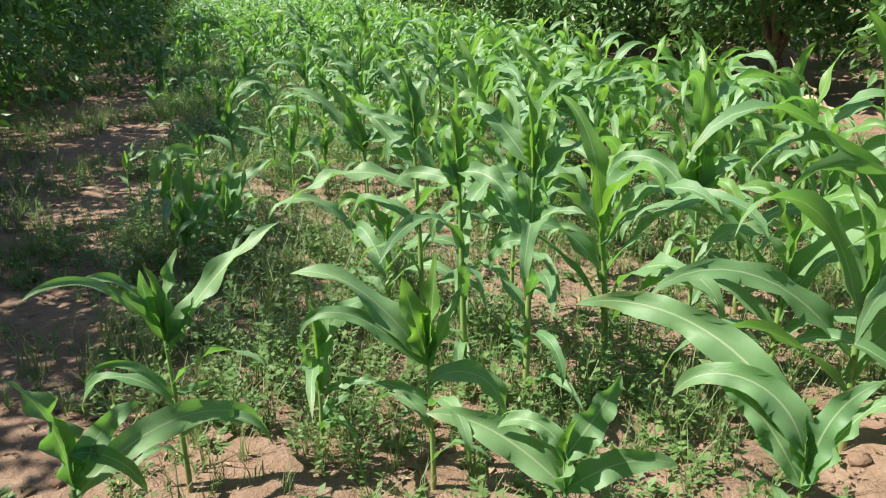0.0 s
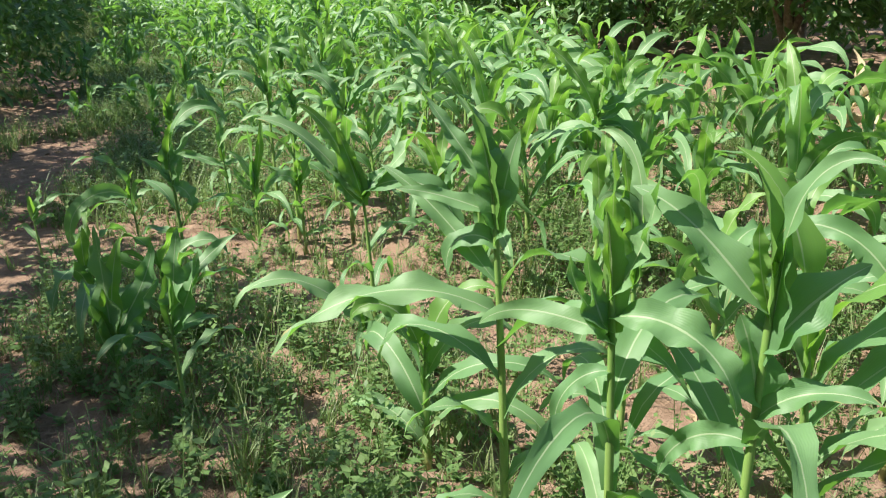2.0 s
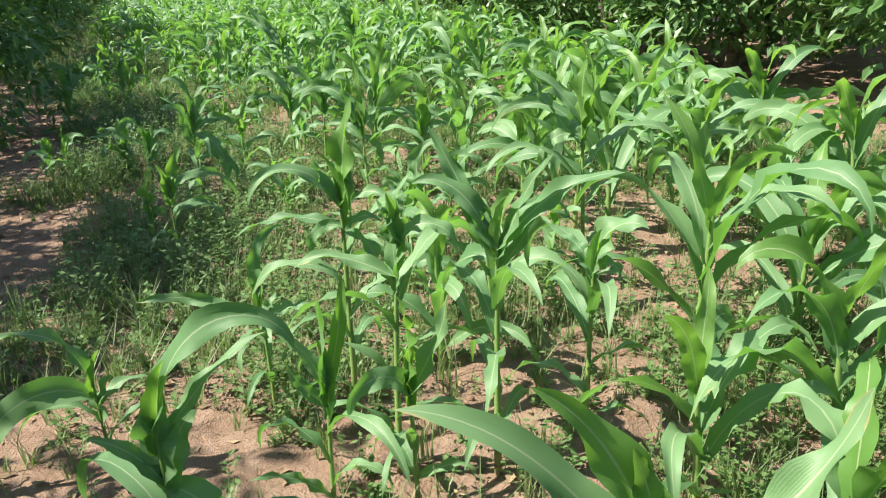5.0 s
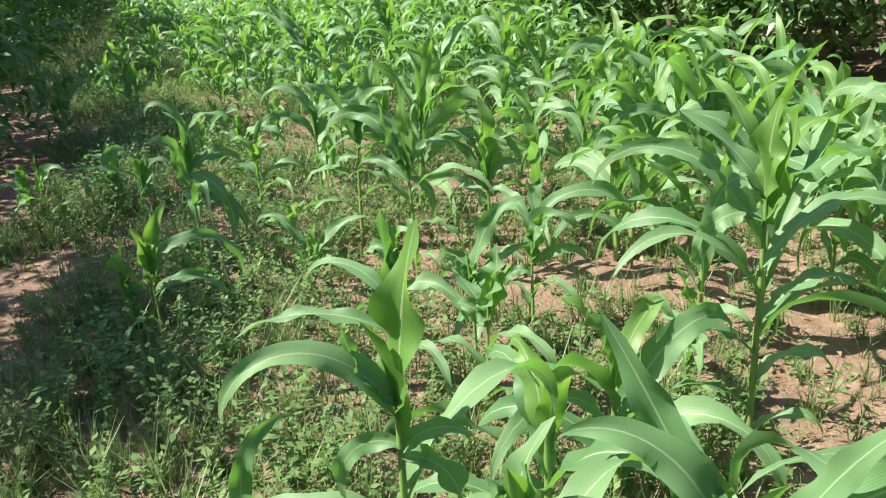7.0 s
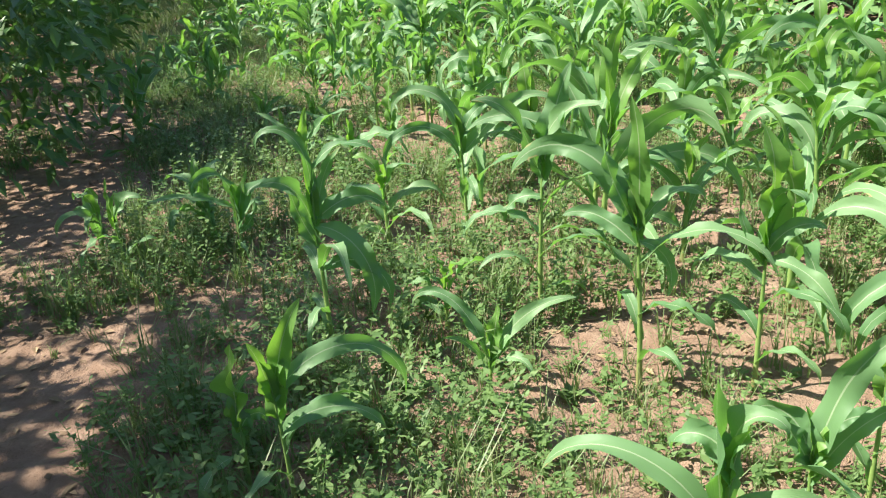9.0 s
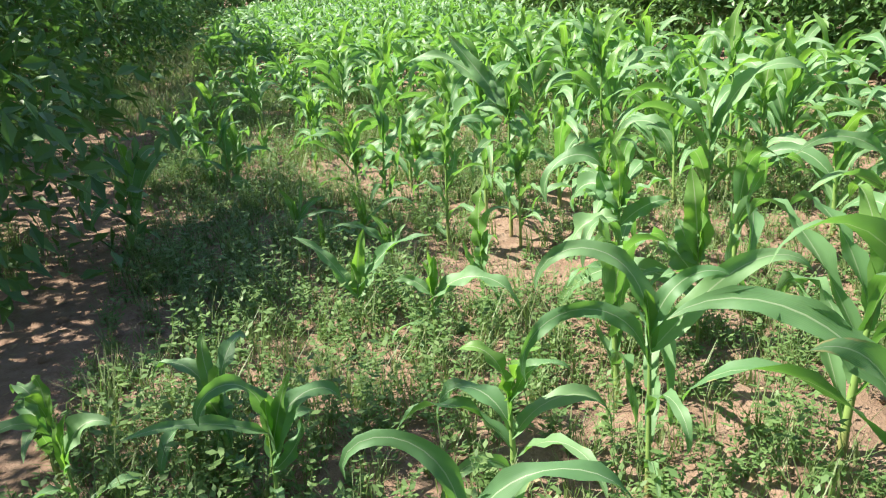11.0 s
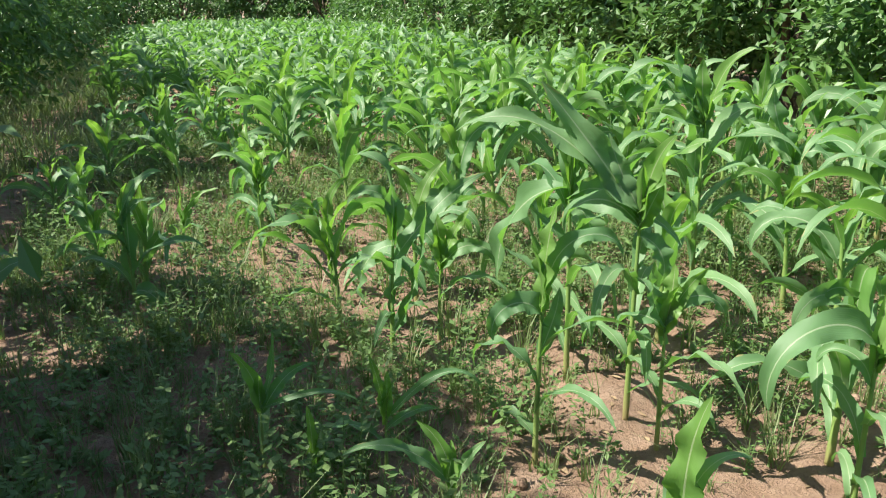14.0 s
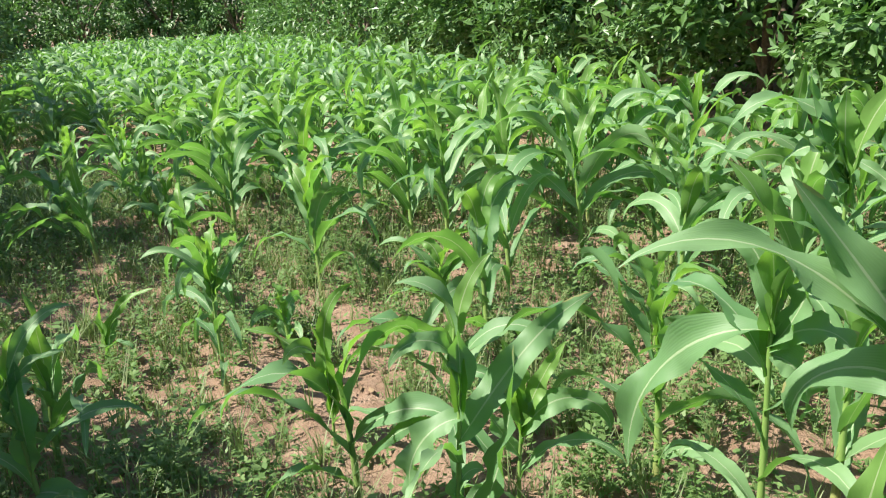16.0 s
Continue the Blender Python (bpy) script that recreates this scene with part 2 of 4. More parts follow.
def corn_thing(h, rng, label, leaf_material=CORN, lush=1.0):
    """One corn plant: stalk and leaves under an empty at its foot."""
    root = new("corn_plant")
    tagged(root, label, "corn plant", "young corn in the field")
    lean = rng.uniform(-0.08, 0.08)
    part("stalk", mesh_of("stalk", *corn_stalk(h * 0.62, 0.009 + 0.007 * min(h, 1.1), lean)[:2], STALK if leaf_material is CORN else DRY,
                          corn_stalk(h * 0.62, 0.01, lean)[2]), root)
    shape = corn_shape(h, rng, lush)
    heart = sorted((leaf[0] for leaf in shape), reverse=True)[1]
    for z, az, (v, f, u) in shape:
        tender = leaf_material is CORN and z >= heart
        ob = part("leaf", mesh_of("leaf", turn_z(v, az), f, YOUNG if tender else leaf_material, u), root)
        ob.location = (lean * h * 0.62 * (z / (h * 0.62)) ** 2, 0, z)
    return root


def place(ob, x, y, turn=0.0, tip=0.0):
    ob.matrix_basis = Matrix.Translation((x, y, rise(x, y))) @ Matrix.Rotation(turn, 4, "Z") @ Matrix.Rotation(tip, 4, "X")
    return ob


SPOTS = []


def plant(x, y, h, seed=0, tip=0.0, label=""):
    rng = random.Random(int(x * 100) * 7919 + int(y * 100) + seed)
    if not label:
        label = ("tall green corn plant with broad arching leaves, rooted in tan soil" if h > 0.85 else
                 "young green corn plant with arching leaves among low weeds" if h > 0.55 else
                 "small corn seedling with few narrow leaves in weedy soil")
    ob = corn_thing(h * 1.12, rng, label)
    place(ob, x, y, 0.0, tip)
    SPOTS.append((x, y))
    return ob


def grown(x, y, leaves, label=""):
    """A plant whose leaves are set one by one: height on the stalk, azimuth, length, rise, droop, curl, width, side shown."""
    rng = random.Random(int(x * 100) * 7919 + int(y * 100))
    top = max(leaf[0] for leaf in leaves)
    if not label:
        label = ("tall green corn plant with broad arching leaves, rooted in tan soil" if top > 0.5 else
                 "young green corn plant with arching leaves among low weeds" if top > 0.26 else
                 "small corn seedling with few narrow leaves in weedy soil")
    root = tagged(new("corn_plant"), label, "corn plant", "young corn in the field")
    lean = rng.uniform(-0.04, 0.04)
    v, f, u = corn_stalk(top + 0.03, 0.0055 + 0.008 * min(top, 0.9), lean)
    part("stalk", mesh_of("stalk", v, f, STALK, u), root)
    shapes = []
    for z, az, length, up, droop, curl, width, side in leaves:
        shapes.append((z, radians(az), up > 70 and droop < 0 and z > top - 0.08,
                       corn_leaf(length, width * 1.08, up, droop, rng.uniform(-0.15, 0.15), 18, 4, rng.uniform(0.9, 1.8), curl,
                                 rng.uniform(0.08, 0.20), rng.uniform(0, 6), roll=side * rng.uniform(0.55, 1.1))))
    az = rng.uniform(0, 6.28)
    low = min(leaf[0] for leaf in leaves)
    # the short, older leaves below those, and the rolled heart leaf
    z = 0.10
    while z < max(low - 0.02, top * 0.72):
        size = (0.26 + 0.44 * z) * rng.uniform(0.8, 1.2)
        shapes.append((z, az, False, corn_leaf(size, 0.034 + 0.050 * z, rng.uniform(48, 74), rng.uniform(50, 112), rng.uniform(-0.5, 0.5), 12, 4,
                                               rng.uniform(0.7, 1.6), rng.uniform(1.0, 1.8), 0.14, rng.uniform(0, 6))))
        az += math.pi + rng.uniform(-0.6, 0.6)
        z += 0.095
    shapes.append((top * 0.92, az, True, corn_leaf(0.12 + 0.16 * top, 0.034 + 0.02 * top, 86, -60, 0.2, 10, 4, 0.5, 2.0, 0.5, 1.0)))
    for z, turn, tender, (v, f, u) in shapes:
        ob = part("leaf", mesh_of("leaf", turn_z(v, turn), f, YOUNG if tender else CORN, u), root)
        ob.location = (lean * top * min(1.0, z / top) ** 2, 0, z)
    place(root, x, y)
    SPOTS.append((x, y))
    return root


grown(-0.83, 2.12, [
    (0.52, 20, 0.50, 51, -24, 2.2, 0.072, 1),
    (0.56, 221, 0.46, 57, 34, 2.2, 0.039, -1),
    (0.60, 213, 0.28, 59, 23, 2.8, 0.044, -1),
    (0.52, 211, 0.25, 75, -90, 2.1, 0.054, -1),
    (0.52, 5, 0.31, 84, -57, 2.8, 0.050, 1),
    (0.33, 191, 0.35, 61, 80, 2.0, 0.026, -1),
    (0.35, 37, 0.13, 5, -2, 0.8, 0.026, 1),
    (0.50, 3, 0.20, 50, -80, 2.1, 0.054, 1)])
grown(-1.04, 1.82, [
    (0.24, 212, 0.38, 87, -43, 2.1, 0.098, -1),
    (0.24, 8, 0.14, 51, -90, 2.5, 0.071, 1),
    (0.25, 33, 0.29, 58, 3, 2.5, 0.071, 1),
    (0.20, 44, 0.73, 37, 66, 1.3, 0.086, 1),
    (0.34, 22, 0.27, 10, 81, 0.7, 0.044, 1)])
grown(-0.43, 2.31, [
    (0.25, 190, 0.22, 72, -76, 1.9, 0.046, -1),
    (0.24, 18, 0.33, 81, -90, 2.4, 0.058, 1),
    (0.41, 28, 0.33, 56, 101, 2.5, 0.056, 1),
    (0.14, 30, 0.13, 50, -9, 1.4, 0.043, 1),
    (0.24, 354, 0.25, 28, 40, 2.5, 0.031, 1),
    (0.14, 21, 0.20, 15, 89, 0.7, 0.028, 1)])
grown(-0.05, 2.11, [
    (0.45, 175, 0.52, 54, 18, 2.4, 0.082, -1),
    (0.45, 179, 0.28, 74, -77, 1.1, 0.086, -1),
    (0.48, 342, 0.32, 83, -90, 2.5, 0.054, 1),
    (0.43, 181, 0.49, 43, 102, 3.5, 0.051, -1),
    (0.37, 14, 0.41, 56, 110, 0.7, 0.069, 1),
    (0.30, 182, 0.19, 40, -1, 1.6, 0.042, -1),
    (0.45, 357, 0.27, 66, -68, 2.0, 0.043, 1)])
grown(0.32, 1.81, [
    (0.21, 156, 0.45, 38, 13, 1.8, 0.095, -1),
    (0.20, 358, 0.33, 39, 25, 1.7, 0.082, 1),
    (0.30, 11, 0.28, 55, -62, 2.3, 0.088, 1),
    (0.18, 189, 0.18, 87, -90, 1.3, 0.082, -1),
    (0.30, 161, 0.26, 83, 58, 1.1, 0.051, -1)])
grown(0.91, 1.71, [
    (0.36, 135, 0.82, 67, 26, 0.9, 0.101, -1),
    (0.26, 341, 0.38, 83, -29, 2.3, 0.077, 1),
    (0.27, 333, 0.33, 70, -45, 2.4, 0.067, 1),
    (0.30, 152, 0.54, 87, 72, 1.4, 0.083, -1),
    (0.27, 148, 0.42, 60, -19, 1.8, 0.083, -1)])
grown(1.08, 3.22, [
    (0.58, 173, 0.47, 76, -54, 1.3, 0.115, -1),
    (0.58, 165, 0.46, 93, -38, 2.3, 0.115, -1),
    (0.51, 140, 0.63, 69, 80, 1.7, 0.077, -1),
    (0.61, 2, 0.38, 68, 89, 2.0, 0.076, 1),
    (0.56, 177, 0.64, 93, -80, 2.1, 0.082, -1)])
grown(-0.10, 2.98, [
    (0.97, 144, 0.27, 84, -70, 2.0, 0.074, -1),
    (0.93, 350, 0.26, 84, -71, 1.4, 0.064, 1),
    (1.05, 147, 0.26, 51, -52, 2.0, 0.041, -1),
    (0.83, 144, 0.40, 46, -23, 2.5, 0.049, -1),
    (0.75, 177, 0.61, 40, 53, 0.9, 0.067, -1),
    (1.00, 171, 0.23, 23, -1, 1.6, 0.038, -1),
    (0.92, 152, 0.21, 60, 110, 0.8, 0.053, -1)])
grown(0.06, 2.62, [
    (0.81, 174, 0.19, 66, -86, 1.4, 0.068, -1),
    (0.83, 149, 0.29, 11, 51, 2.3, 0.048, -1),
    (0.86, 323, 0.32, 26, 85, 1.0, 0.067, 1),
    (0.83, 181, 0.18, 49, -90, 2.0, 0.046, -1),
    (0.90, 171, 0.29, 88, -90, 2.1, 0.038, -1),
    (0.90, 339, 0.28, 58, -90, 0.9, 0.049, 1),
    (0.75, 157, 0.21, 5, 99, 0.7, 0.036, -1)])
grown(0.28, 2.52, [
    (0.93, 149, 0.33, 49, -8, 3.0, 0.076, -1),
    (0.84, 344, 0.26, 85, -90, 1.7, 0.061, 1),
    (0.93, 141, 0.17, 72, -90, 1.7, 0.042, -1),
    (0.86, 353, 0.23, 55, -31, 1.8, 0.086, 1),
    (0.76, 140, 0.17, 79, -65, 1.9, 0.089, -1),
    (1.00, 317, 0.30, 83, 34, 3.1, 0.044, 1),
    (0.72, 327, 0.23, 64, 19, 1.0, 0.047, 1),
    (0.67, 143, 0.24, 29, 83, 0.7, 0.048, -1)])
grown(-0.45, 4.45, [
    (0.61, 171, 0.56, 54, 0, 2.8, 0.075, -1),
    (0.61, 184, 0.48, 71, -30, 3.0, 0.081, -1),
    (0.61, 351, 0.18, 63, -26, 2.2, 0.058, 1),
    (0.63, 351, 0.61, 45, 110, 1.0, 0.100, 1),
    (0.64, 2, 0.43, 40, -75, 2.4, 0.068, 1),
    (0.59, 180, 0.21, 39, -84, 1.4, 0.065, -1),
    (0.15, 352, 0.32, 47, 59, 2.1, 0.053, 1),
    (0.61, 187, 0.32, 77, -69, 1.6, 0.065, -1)])
grown(-0.48, 4.20, [
    (0.16, 188, 0.67, 53, 82, 2.2, 0.073, -1),
    (0.14, 173, 0.21, 86, -29, 2.4, 0.039, -1),
    (0.14, 340, 0.14, 48, -47, 1.4, 0.033, 1)])
grown(-1.39, 3.97, [
    (0.19, 38, 0.52, 88, -90, 1.9, 0.095, 1),
    (0.18, 42, 0.35, 72, -31, 0.9, 0.081, 1),
    (0.23, 40, 0.43, 84, -64, 2.1, 0.072, 1),
    (0.27, 30, 0.39, 53, -81, 2.8, 0.081, 1),
    (0.17, 200, 0.35, 69, -90, 0.7, 0.050, -1)])
grown(-1.10, 3.76, [
    (0.36, 17, 0.38, 82, -75, 2.8, 0.073, 1),
    (0.36, 11, 0.31, 63, -75, 1.7, 0.073, 1),
    (0.38, 33, 0.17, 11, 25, 2.0, 0.040, 1),
    (0.44, 30, 0.35, 66, -25, 0.7, 0.060, 1)])
grown(-1.33, 4.85, [
    (0.62, 32, 0.20, 93, -56, 3.5, 0.083, 1),
    (0.72, 1, 0.46, 79, 87, 2.0, 0.058, 1),
    (0.60, 357, 0.17, 5, 110, 0.7, 0.071, 1),
    (0.60, 191, 0.19, 67, -21, 1.4, 0.035, -1),
    (0.70, 13, 0.30, 51, -10, 3.1, 0.035, 1),
    (0.58, 35, 0.19, 79, -18, 3.1, 0.059, 1)])
grown(-1.84, 5.78, [
    (0.26, 209, 0.62, 77, 110, 0.7, 0.089, -1),
    (0.31, 206, 0.43, 82, 43, 1.7, 0.050, -1),
    (0.17, 12, 0.20, 87, -27, 3.1, 0.067, 1),
    (0.25, 32, 0.19, 60, 22, 1.0, 0.039, 1)])
grown(-2.37, 5.70, [
    (0.25, 13, 0.31, 57, 24, 1.2, 0.034, 1),
    (0.23, 45, 0.22, 65, -74, 0.8, 0.040, 1),
    (0.20, 46, 0.16, 50, 81, 1.6, 0.029, 1)])
grown(-1.10, 5.50, [
    (0.33, 179, 0.33, 90, -27, 1.7, 0.049, -1),
    (0.35, 196, 0.39, 89, -90, 2.3, 0.044, -1),
    (0.43, 17, 0.35, 76, -90, 2.9, 0.043, 1),
    (0.07, 205, 0.29, 49, 0, 2.0, 0.035, -1),
    (0.38, 194, 0.19, 46, -77, 1.9, 0.039, -1)])
grown(-0.85, 5.52, [
    (0.36, 205, 0.31, 92, 93, 1.1, 0.063, -1),
    (0.38, 204, 0.33, 93, -67, 2.5, 0.058, -1),
    (0.10, 354, 0.20, 31, 56, 2.4, 0.030, 1),
    (0.38, 357, 0.34, 63, -89, 3.0, 0.053, 1)])
grown(0.29, 3.30, [
    (0.68, 140, 0.37, 83, -79, 1.2, 0.068, -1),
    (0.65, 129, 0.24, 48, -55, 1.8, 0.060, -1),
    (0.66, 344, 0.22, 87, -90, 1.2, 0.050, 1),
    (0.71, 130, 0.47, 93, 28, 3.2, 0.051, -1),
    (0.61, 168, 0.23, 5, 81, 0.7, 0.076, -1),
    (0.69, 166, 0.34, 93, 110, 3.5, 0.037, -1)])
grown(0.78, 5.42, [
    (0.73, 352, 0.25, 80, -90, 2.5, 0.130, 1),
    (0.71, 320, 0.38, 69, -90, 1.3, 0.113, 1),
    (0.74, 329, 0.44, 23, -62, 1.4, 0.073, 1),
    (0.69, 176, 0.49, 71, -33, 1.4, 0.088, -1),
    (0.67, 336, 0.52, 36, 9, 2.4, 0.074, 1),
    (0.66, 355, 0.42, 32, 99, 0.7, 0.098, 1)])
grown(-1.05, 6.00, [
    (0.79, 17, 0.34, 85, -70, 2.5, 0.079, 1),
    (0.76, 193, 0.43, 70, 88, 1.6, 0.048, -1),
    (0.79, 187, 0.20, 52, -87, 1.8, 0.031, -1),
    (0.70, 358, 0.15, 55, 48, 1.4, 0.034, 1),
    (0.69, 9, 0.24, 5, 110, 0.7, 0.049, 1),
    (0.71, 171, 0.21, 46, 110, 0.7, 0.037, -1)])
grown(-0.90, 5.68, [
    (0.62, 357, 0.30, 87, -90, 3.0, 0.093, 1),
    (0.77, 197, 0.16, 67, -74, 2.2, 0.062, -1),
    (0.66, 16, 0.33, 93, -41, 3.1, 0.057, 1),
    (0.67, 168, 0.33, 25, 45, 2.4, 0.048, -1),
    (0.75, 348, 0.28, 80, 102, 1.2, 0.050, 1)])
grown(-0.59, 5.64, [
    (0.73, 153, 0.43, 65, -59, 1.4, 0.059, -1),
    (0.72, 323, 0.38, 69, -44, 3.2, 0.047, 1),
    (0.76, 337, 0.44, 53, 0, 1.9, 0.062, 1),
    (0.75, 167, 0.36, 67, 32, 2.6, 0.060, -1),
    (0.74, 142, 0.18, 73, -73, 2.4, 0.042, -1),
    (0.70, 350, 0.26, 45, -90, 1.3, 0.051, 1)])
grown(-0.29, 5.72, [
    (0.61, 332, 0.28, 85, 37, 2.0, 0.096, 1),
    (0.60, 130, 0.19, 73, 2, 1.2, 0.047, -1),
    (0.61, 338, 0.14, 92, 110, 1.0, 0.035, 1)])
grown(-1.36, 6.13, [
    (0.44, 27, 0.33, 93, 20, 2.8, 0.043, 1),
    (0.36, 174, 0.46, 27, 15, 1.7, 0.047, -1),
    (0.38, 34, 0.10, 45, -56, 1.7, 0.032, 1),
    (0.38, 359, 0.21, 18, 15, 2.3, 0.052, 1)])
grown(-0.03, 6.87, [
    (0.87, 344, 0.28, 92, -76, 2.4, 0.093, 1),
    (0.87, 155, 0.35, 68, -26, 0.8, 0.067, -1),
    (0.81, 172, 0.31, 56, 110, 0.7, 0.060, -1),
    (0.80, 319, 0.34, 74, -90, 1.4, 0.068, 1),
    (0.78, 180, 0.48, 46, -63, 1.1, 0.056, -1)])
grown(0.79, 7.99, [
    (0.57, 144, 0.24, 6, 59, 0.7, 0.063, -1),
    (0.59, 325, 0.36, 70, -87, 1.4, 0.080, 1),
    (0.54, 348, 0.41, 22, 26, 2.3, 0.086, 1),
    (0.57, 135, 0.38, 44, -52, 1.4, 0.080, -1),
    (0.59, 313, 0.36, 52, -88, 2.3, 0.074, 1)])
grown(-2.17, 8.70, [
    (0.49, 213, 0.36, 82, 29, 2.6, 0.074, -1),
    (0.53, 15, 0.33, 80, -41, 2.3, 0.049, 1),
    (0.57, 14, 0.30, 38, 66, 2.0, 0.065, 1),
    (0.55, 353, 0.45, 5, 110, 0.7, 0.078, 1),
    (0.37, 1, 0.40, 51, 110, 0.9, 0.055, 1),
    (0.62, 179, 0.46, 93, 110, 2.8, 0.037, -1),
    (0.64, 0, 0.48, 92, 91, 1.4, 0.037, 1),
    (0.47, 180, 0.24, 64, -86, 1.9, 0.062, -1)])
grown(-2.81, 9.70, [
    (0.24, 221, 0.49, 93, 110, 2.3, 0.064, -1),
    (0.21, 35, 0.40, 78, 92, 2.1, 0.070, 1),
    (0.24, 35, 0.27, 75, -61, 2.4, 0.044, 1),
    (0.31, 214, 0.43, 37, 9, 1.3, 0.040, -1),
    (0.18, 23, 0.20, 35, -90, 1.4, 0.047, 1)])
grown(-3.35, 9.56, [
    (0.28, 9, 0.25, 77, 47, 2.4, 0.077, 1),
    (0.31, 13, 0.22, 93, -75, 2.7, 0.027, 1)])
grown(-2.29, 7.95, [
    (0.22, 9, 0.27, 93, -82, 1.0, 0.089, 1),
    (0.18, 30, 0.15, 93, 110, 1.6, 0.047, 1),
    (0.14, 18, 0.27, 93, -28, 3.1, 0.051, 1)])
grown(-2.14, 7.88, [
    (0.32, 30, 0.35, 84, -50, 1.8, 0.066, 1),
    (0.36, 188, 0.20, 81, -62, 2.9, 0.047, -1),
    (0.37, 33, 0.57, 54, 100, 1.1, 0.051, 1),
    (0.25, 23, 0.38, 57, 72, 0.8, 0.052, 1),
    (0.30, 41, 0.23, 92, -52, 1.8, 0.066, 1)])
grown(-1.57, 8.41, [
    (0.17, 160, 0.43, 65, 91, 3.0, 0.042, -1),
    (0.17, 16, 0.20, 80, -82, 2.1, 0.050, 1),
    (0.16, 0, 0.39, 64, 6, 1.6, 0.050, 1),
    (0.12, 198, 0.24, 64, 0, 2.4, 0.027, -1),
    (0.14, 8, 0.19, 59, -66, 2.7, 0.031, 1)])
grown(-1.05, 8.49, [
    (0.60, 170, 0.35, 63, -90, 2.6, 0.079, -1),
    (0.62, 149, 0.42, 92, -74, 1.9, 0.067, -1),
    (0.56, 154, 0.66, 77, 72, 1.7, 0.087, -1),
    (0.60, 9, 0.32, 60, 94, 2.2, 0.049, 1),
    (0.54, 150, 0.30, 42, 36, 2.0, 0.061, -1),
    (0.56, 356, 0.26, 5, 110, 0.7, 0.042, 1)])
grown(-0.69, 8.39, [
    (0.51, 156, 0.40, 93, -59, 2.7, 0.088, -1),
    (0.49, 324, 0.32, 93, 110, 3.5, 0.065, 1),
    (0.47, 318, 0.32, 26, 70, 0.7, 0.050, 1),
    (0.45, 160, 0.21, 59, -81, 2.4, 0.038, -1),
    (0.49, 347, 0.22, 66, 36, 1.7, 0.054, 1)])
grown(-1.67, 9.80, [
    (0.50, 177, 0.64, 89, 98, 1.9, 0.061, -1),
    (0.50, 10, 0.61, 48, 60, 3.0, 0.072, 1),
    (0.45, 191, 0.64, 80, 109, 1.3, 0.050, -1),
    (0.56, 0, 0.33, 74, 33, 2.0, 0.055, 1)])
grown(-1.36, 8.99, [
    (0.59, 9, 0.48, 84, -67, 1.2, 0.101, 1),
    (0.61, 196, 0.47, 72, 9, 2.9, 0.070, -1),
    (0.68, 342, 0.38, 92, 12, 1.2, 0.061, 1),
    (0.54, 167, 0.23, 25, 94, 0.9, 0.048, -1)])
grown(-1.12, 7.34, [
    (0.38, 179, 0.37, 83, -90, 2.6, 0.084, -1),
    (0.36, 155, 0.51, 63, 76, 1.4, 0.054, -1),
    (0.27, 170, 0.68, 31, 40, 1.0, 0.055, -1),
    (0.41, 331, 0.39, 62, 92, 1.1, 0.053, 1),
    (0.50, 335, 0.25, 93, 89, 3.1, 0.057, 1),
    (0.50, 155, 0.22, 91, 109, 1.6, 0.054, -1)])
grown(-0.82, 7.61, [
    (0.35, 148, 0.24, 76, 93, 2.4, 0.065, -1),
    (0.35, 179, 0.17, 61, -56, 2.2, 0.058, -1),
    (0.35, 355, 0.45, 80, 1, 2.7, 0.068, 1),
    (0.33, 357, 0.15, 90, -48, 2.7, 0.065, 1),
    (0.30, 2, 0.33, 68, -11, 1.4, 0.043, 1)])
grown(-0.56, 7.84, [
    (0.36, 356, 0.22, 85, -51, 2.3, 0.076, 1),
    (0.35, 351, 0.27, 32, 92, 2.7, 0.047, 1),
    (0.38, 356, 0.36, 93, 110, 1.8, 0.075, 1),
    (0.29, 174, 0.17, 70, 94, 0.8, 0.044, -1)])
grown(-0.81, 7.18, [
    (0.41, 356, 0.21, 73, -53, 2.9, 0.070, 1),
    (0.41, 169, 0.12, 44, -8, 1.4, 0.070, -1),
    (0.45, 323, 0.24, 69, -90, 0.8, 0.109, 1),
    (0.41, 159, 0.10, 64, -85, 1.8, 0.040, -1)])
grown(-2.75, 10.99, [
    (0.14, 29, 0.33, 87, -63, 2.5, 0.063, 1),
    (0.18, 3, 0.44, 56, 5, 2.1, 0.055, 1),
    (0.14, 178, 0.42, 60, -19, 2.6, 0.055, -1),
    (0.20, 27, 0.17, 51, -90, 2.1, 0.029, 1)])
grown(-2.39, 10.75, [
    (0.27, 189, 0.20, 87, -90, 1.5, 0.059, -1),
    (0.27, 167, 0.19, 51, 31, 1.5, 0.043, -1),
    (0.29, 10, 0.16, 80, -90, 2.4, 0.042, 1),
    (0.25, 341, 0.49, 50, 78, 1.5, 0.076, 1)])
grown(-3.29, 12.04, [
    (0.22, 171, 0.23, 88, -30, 1.7, 0.046, -1),
    (0.21, 29, 0.25, 56, 17, 2.5, 0.038, 1),
    (0.22, 21, 0.28, 70, -90, 1.5, 0.025, 1),
    (0.23, 353, 0.34, 25, 39, 2.3, 0.019, 1)])
grown(-2.89, 12.01, [
    (0.20, 196, 0.24, 82, -71, 2.1, 0.032, -1),
    (0.20, 17, 0.17, 86, -90, 2.3, 0.036, 1),
    (0.20, 357, 0.40, 50, 82, 2.8, 0.028, 1),
    (0.16, 11, 0.20, 44, 23, 1.4, 0.028, 1)])
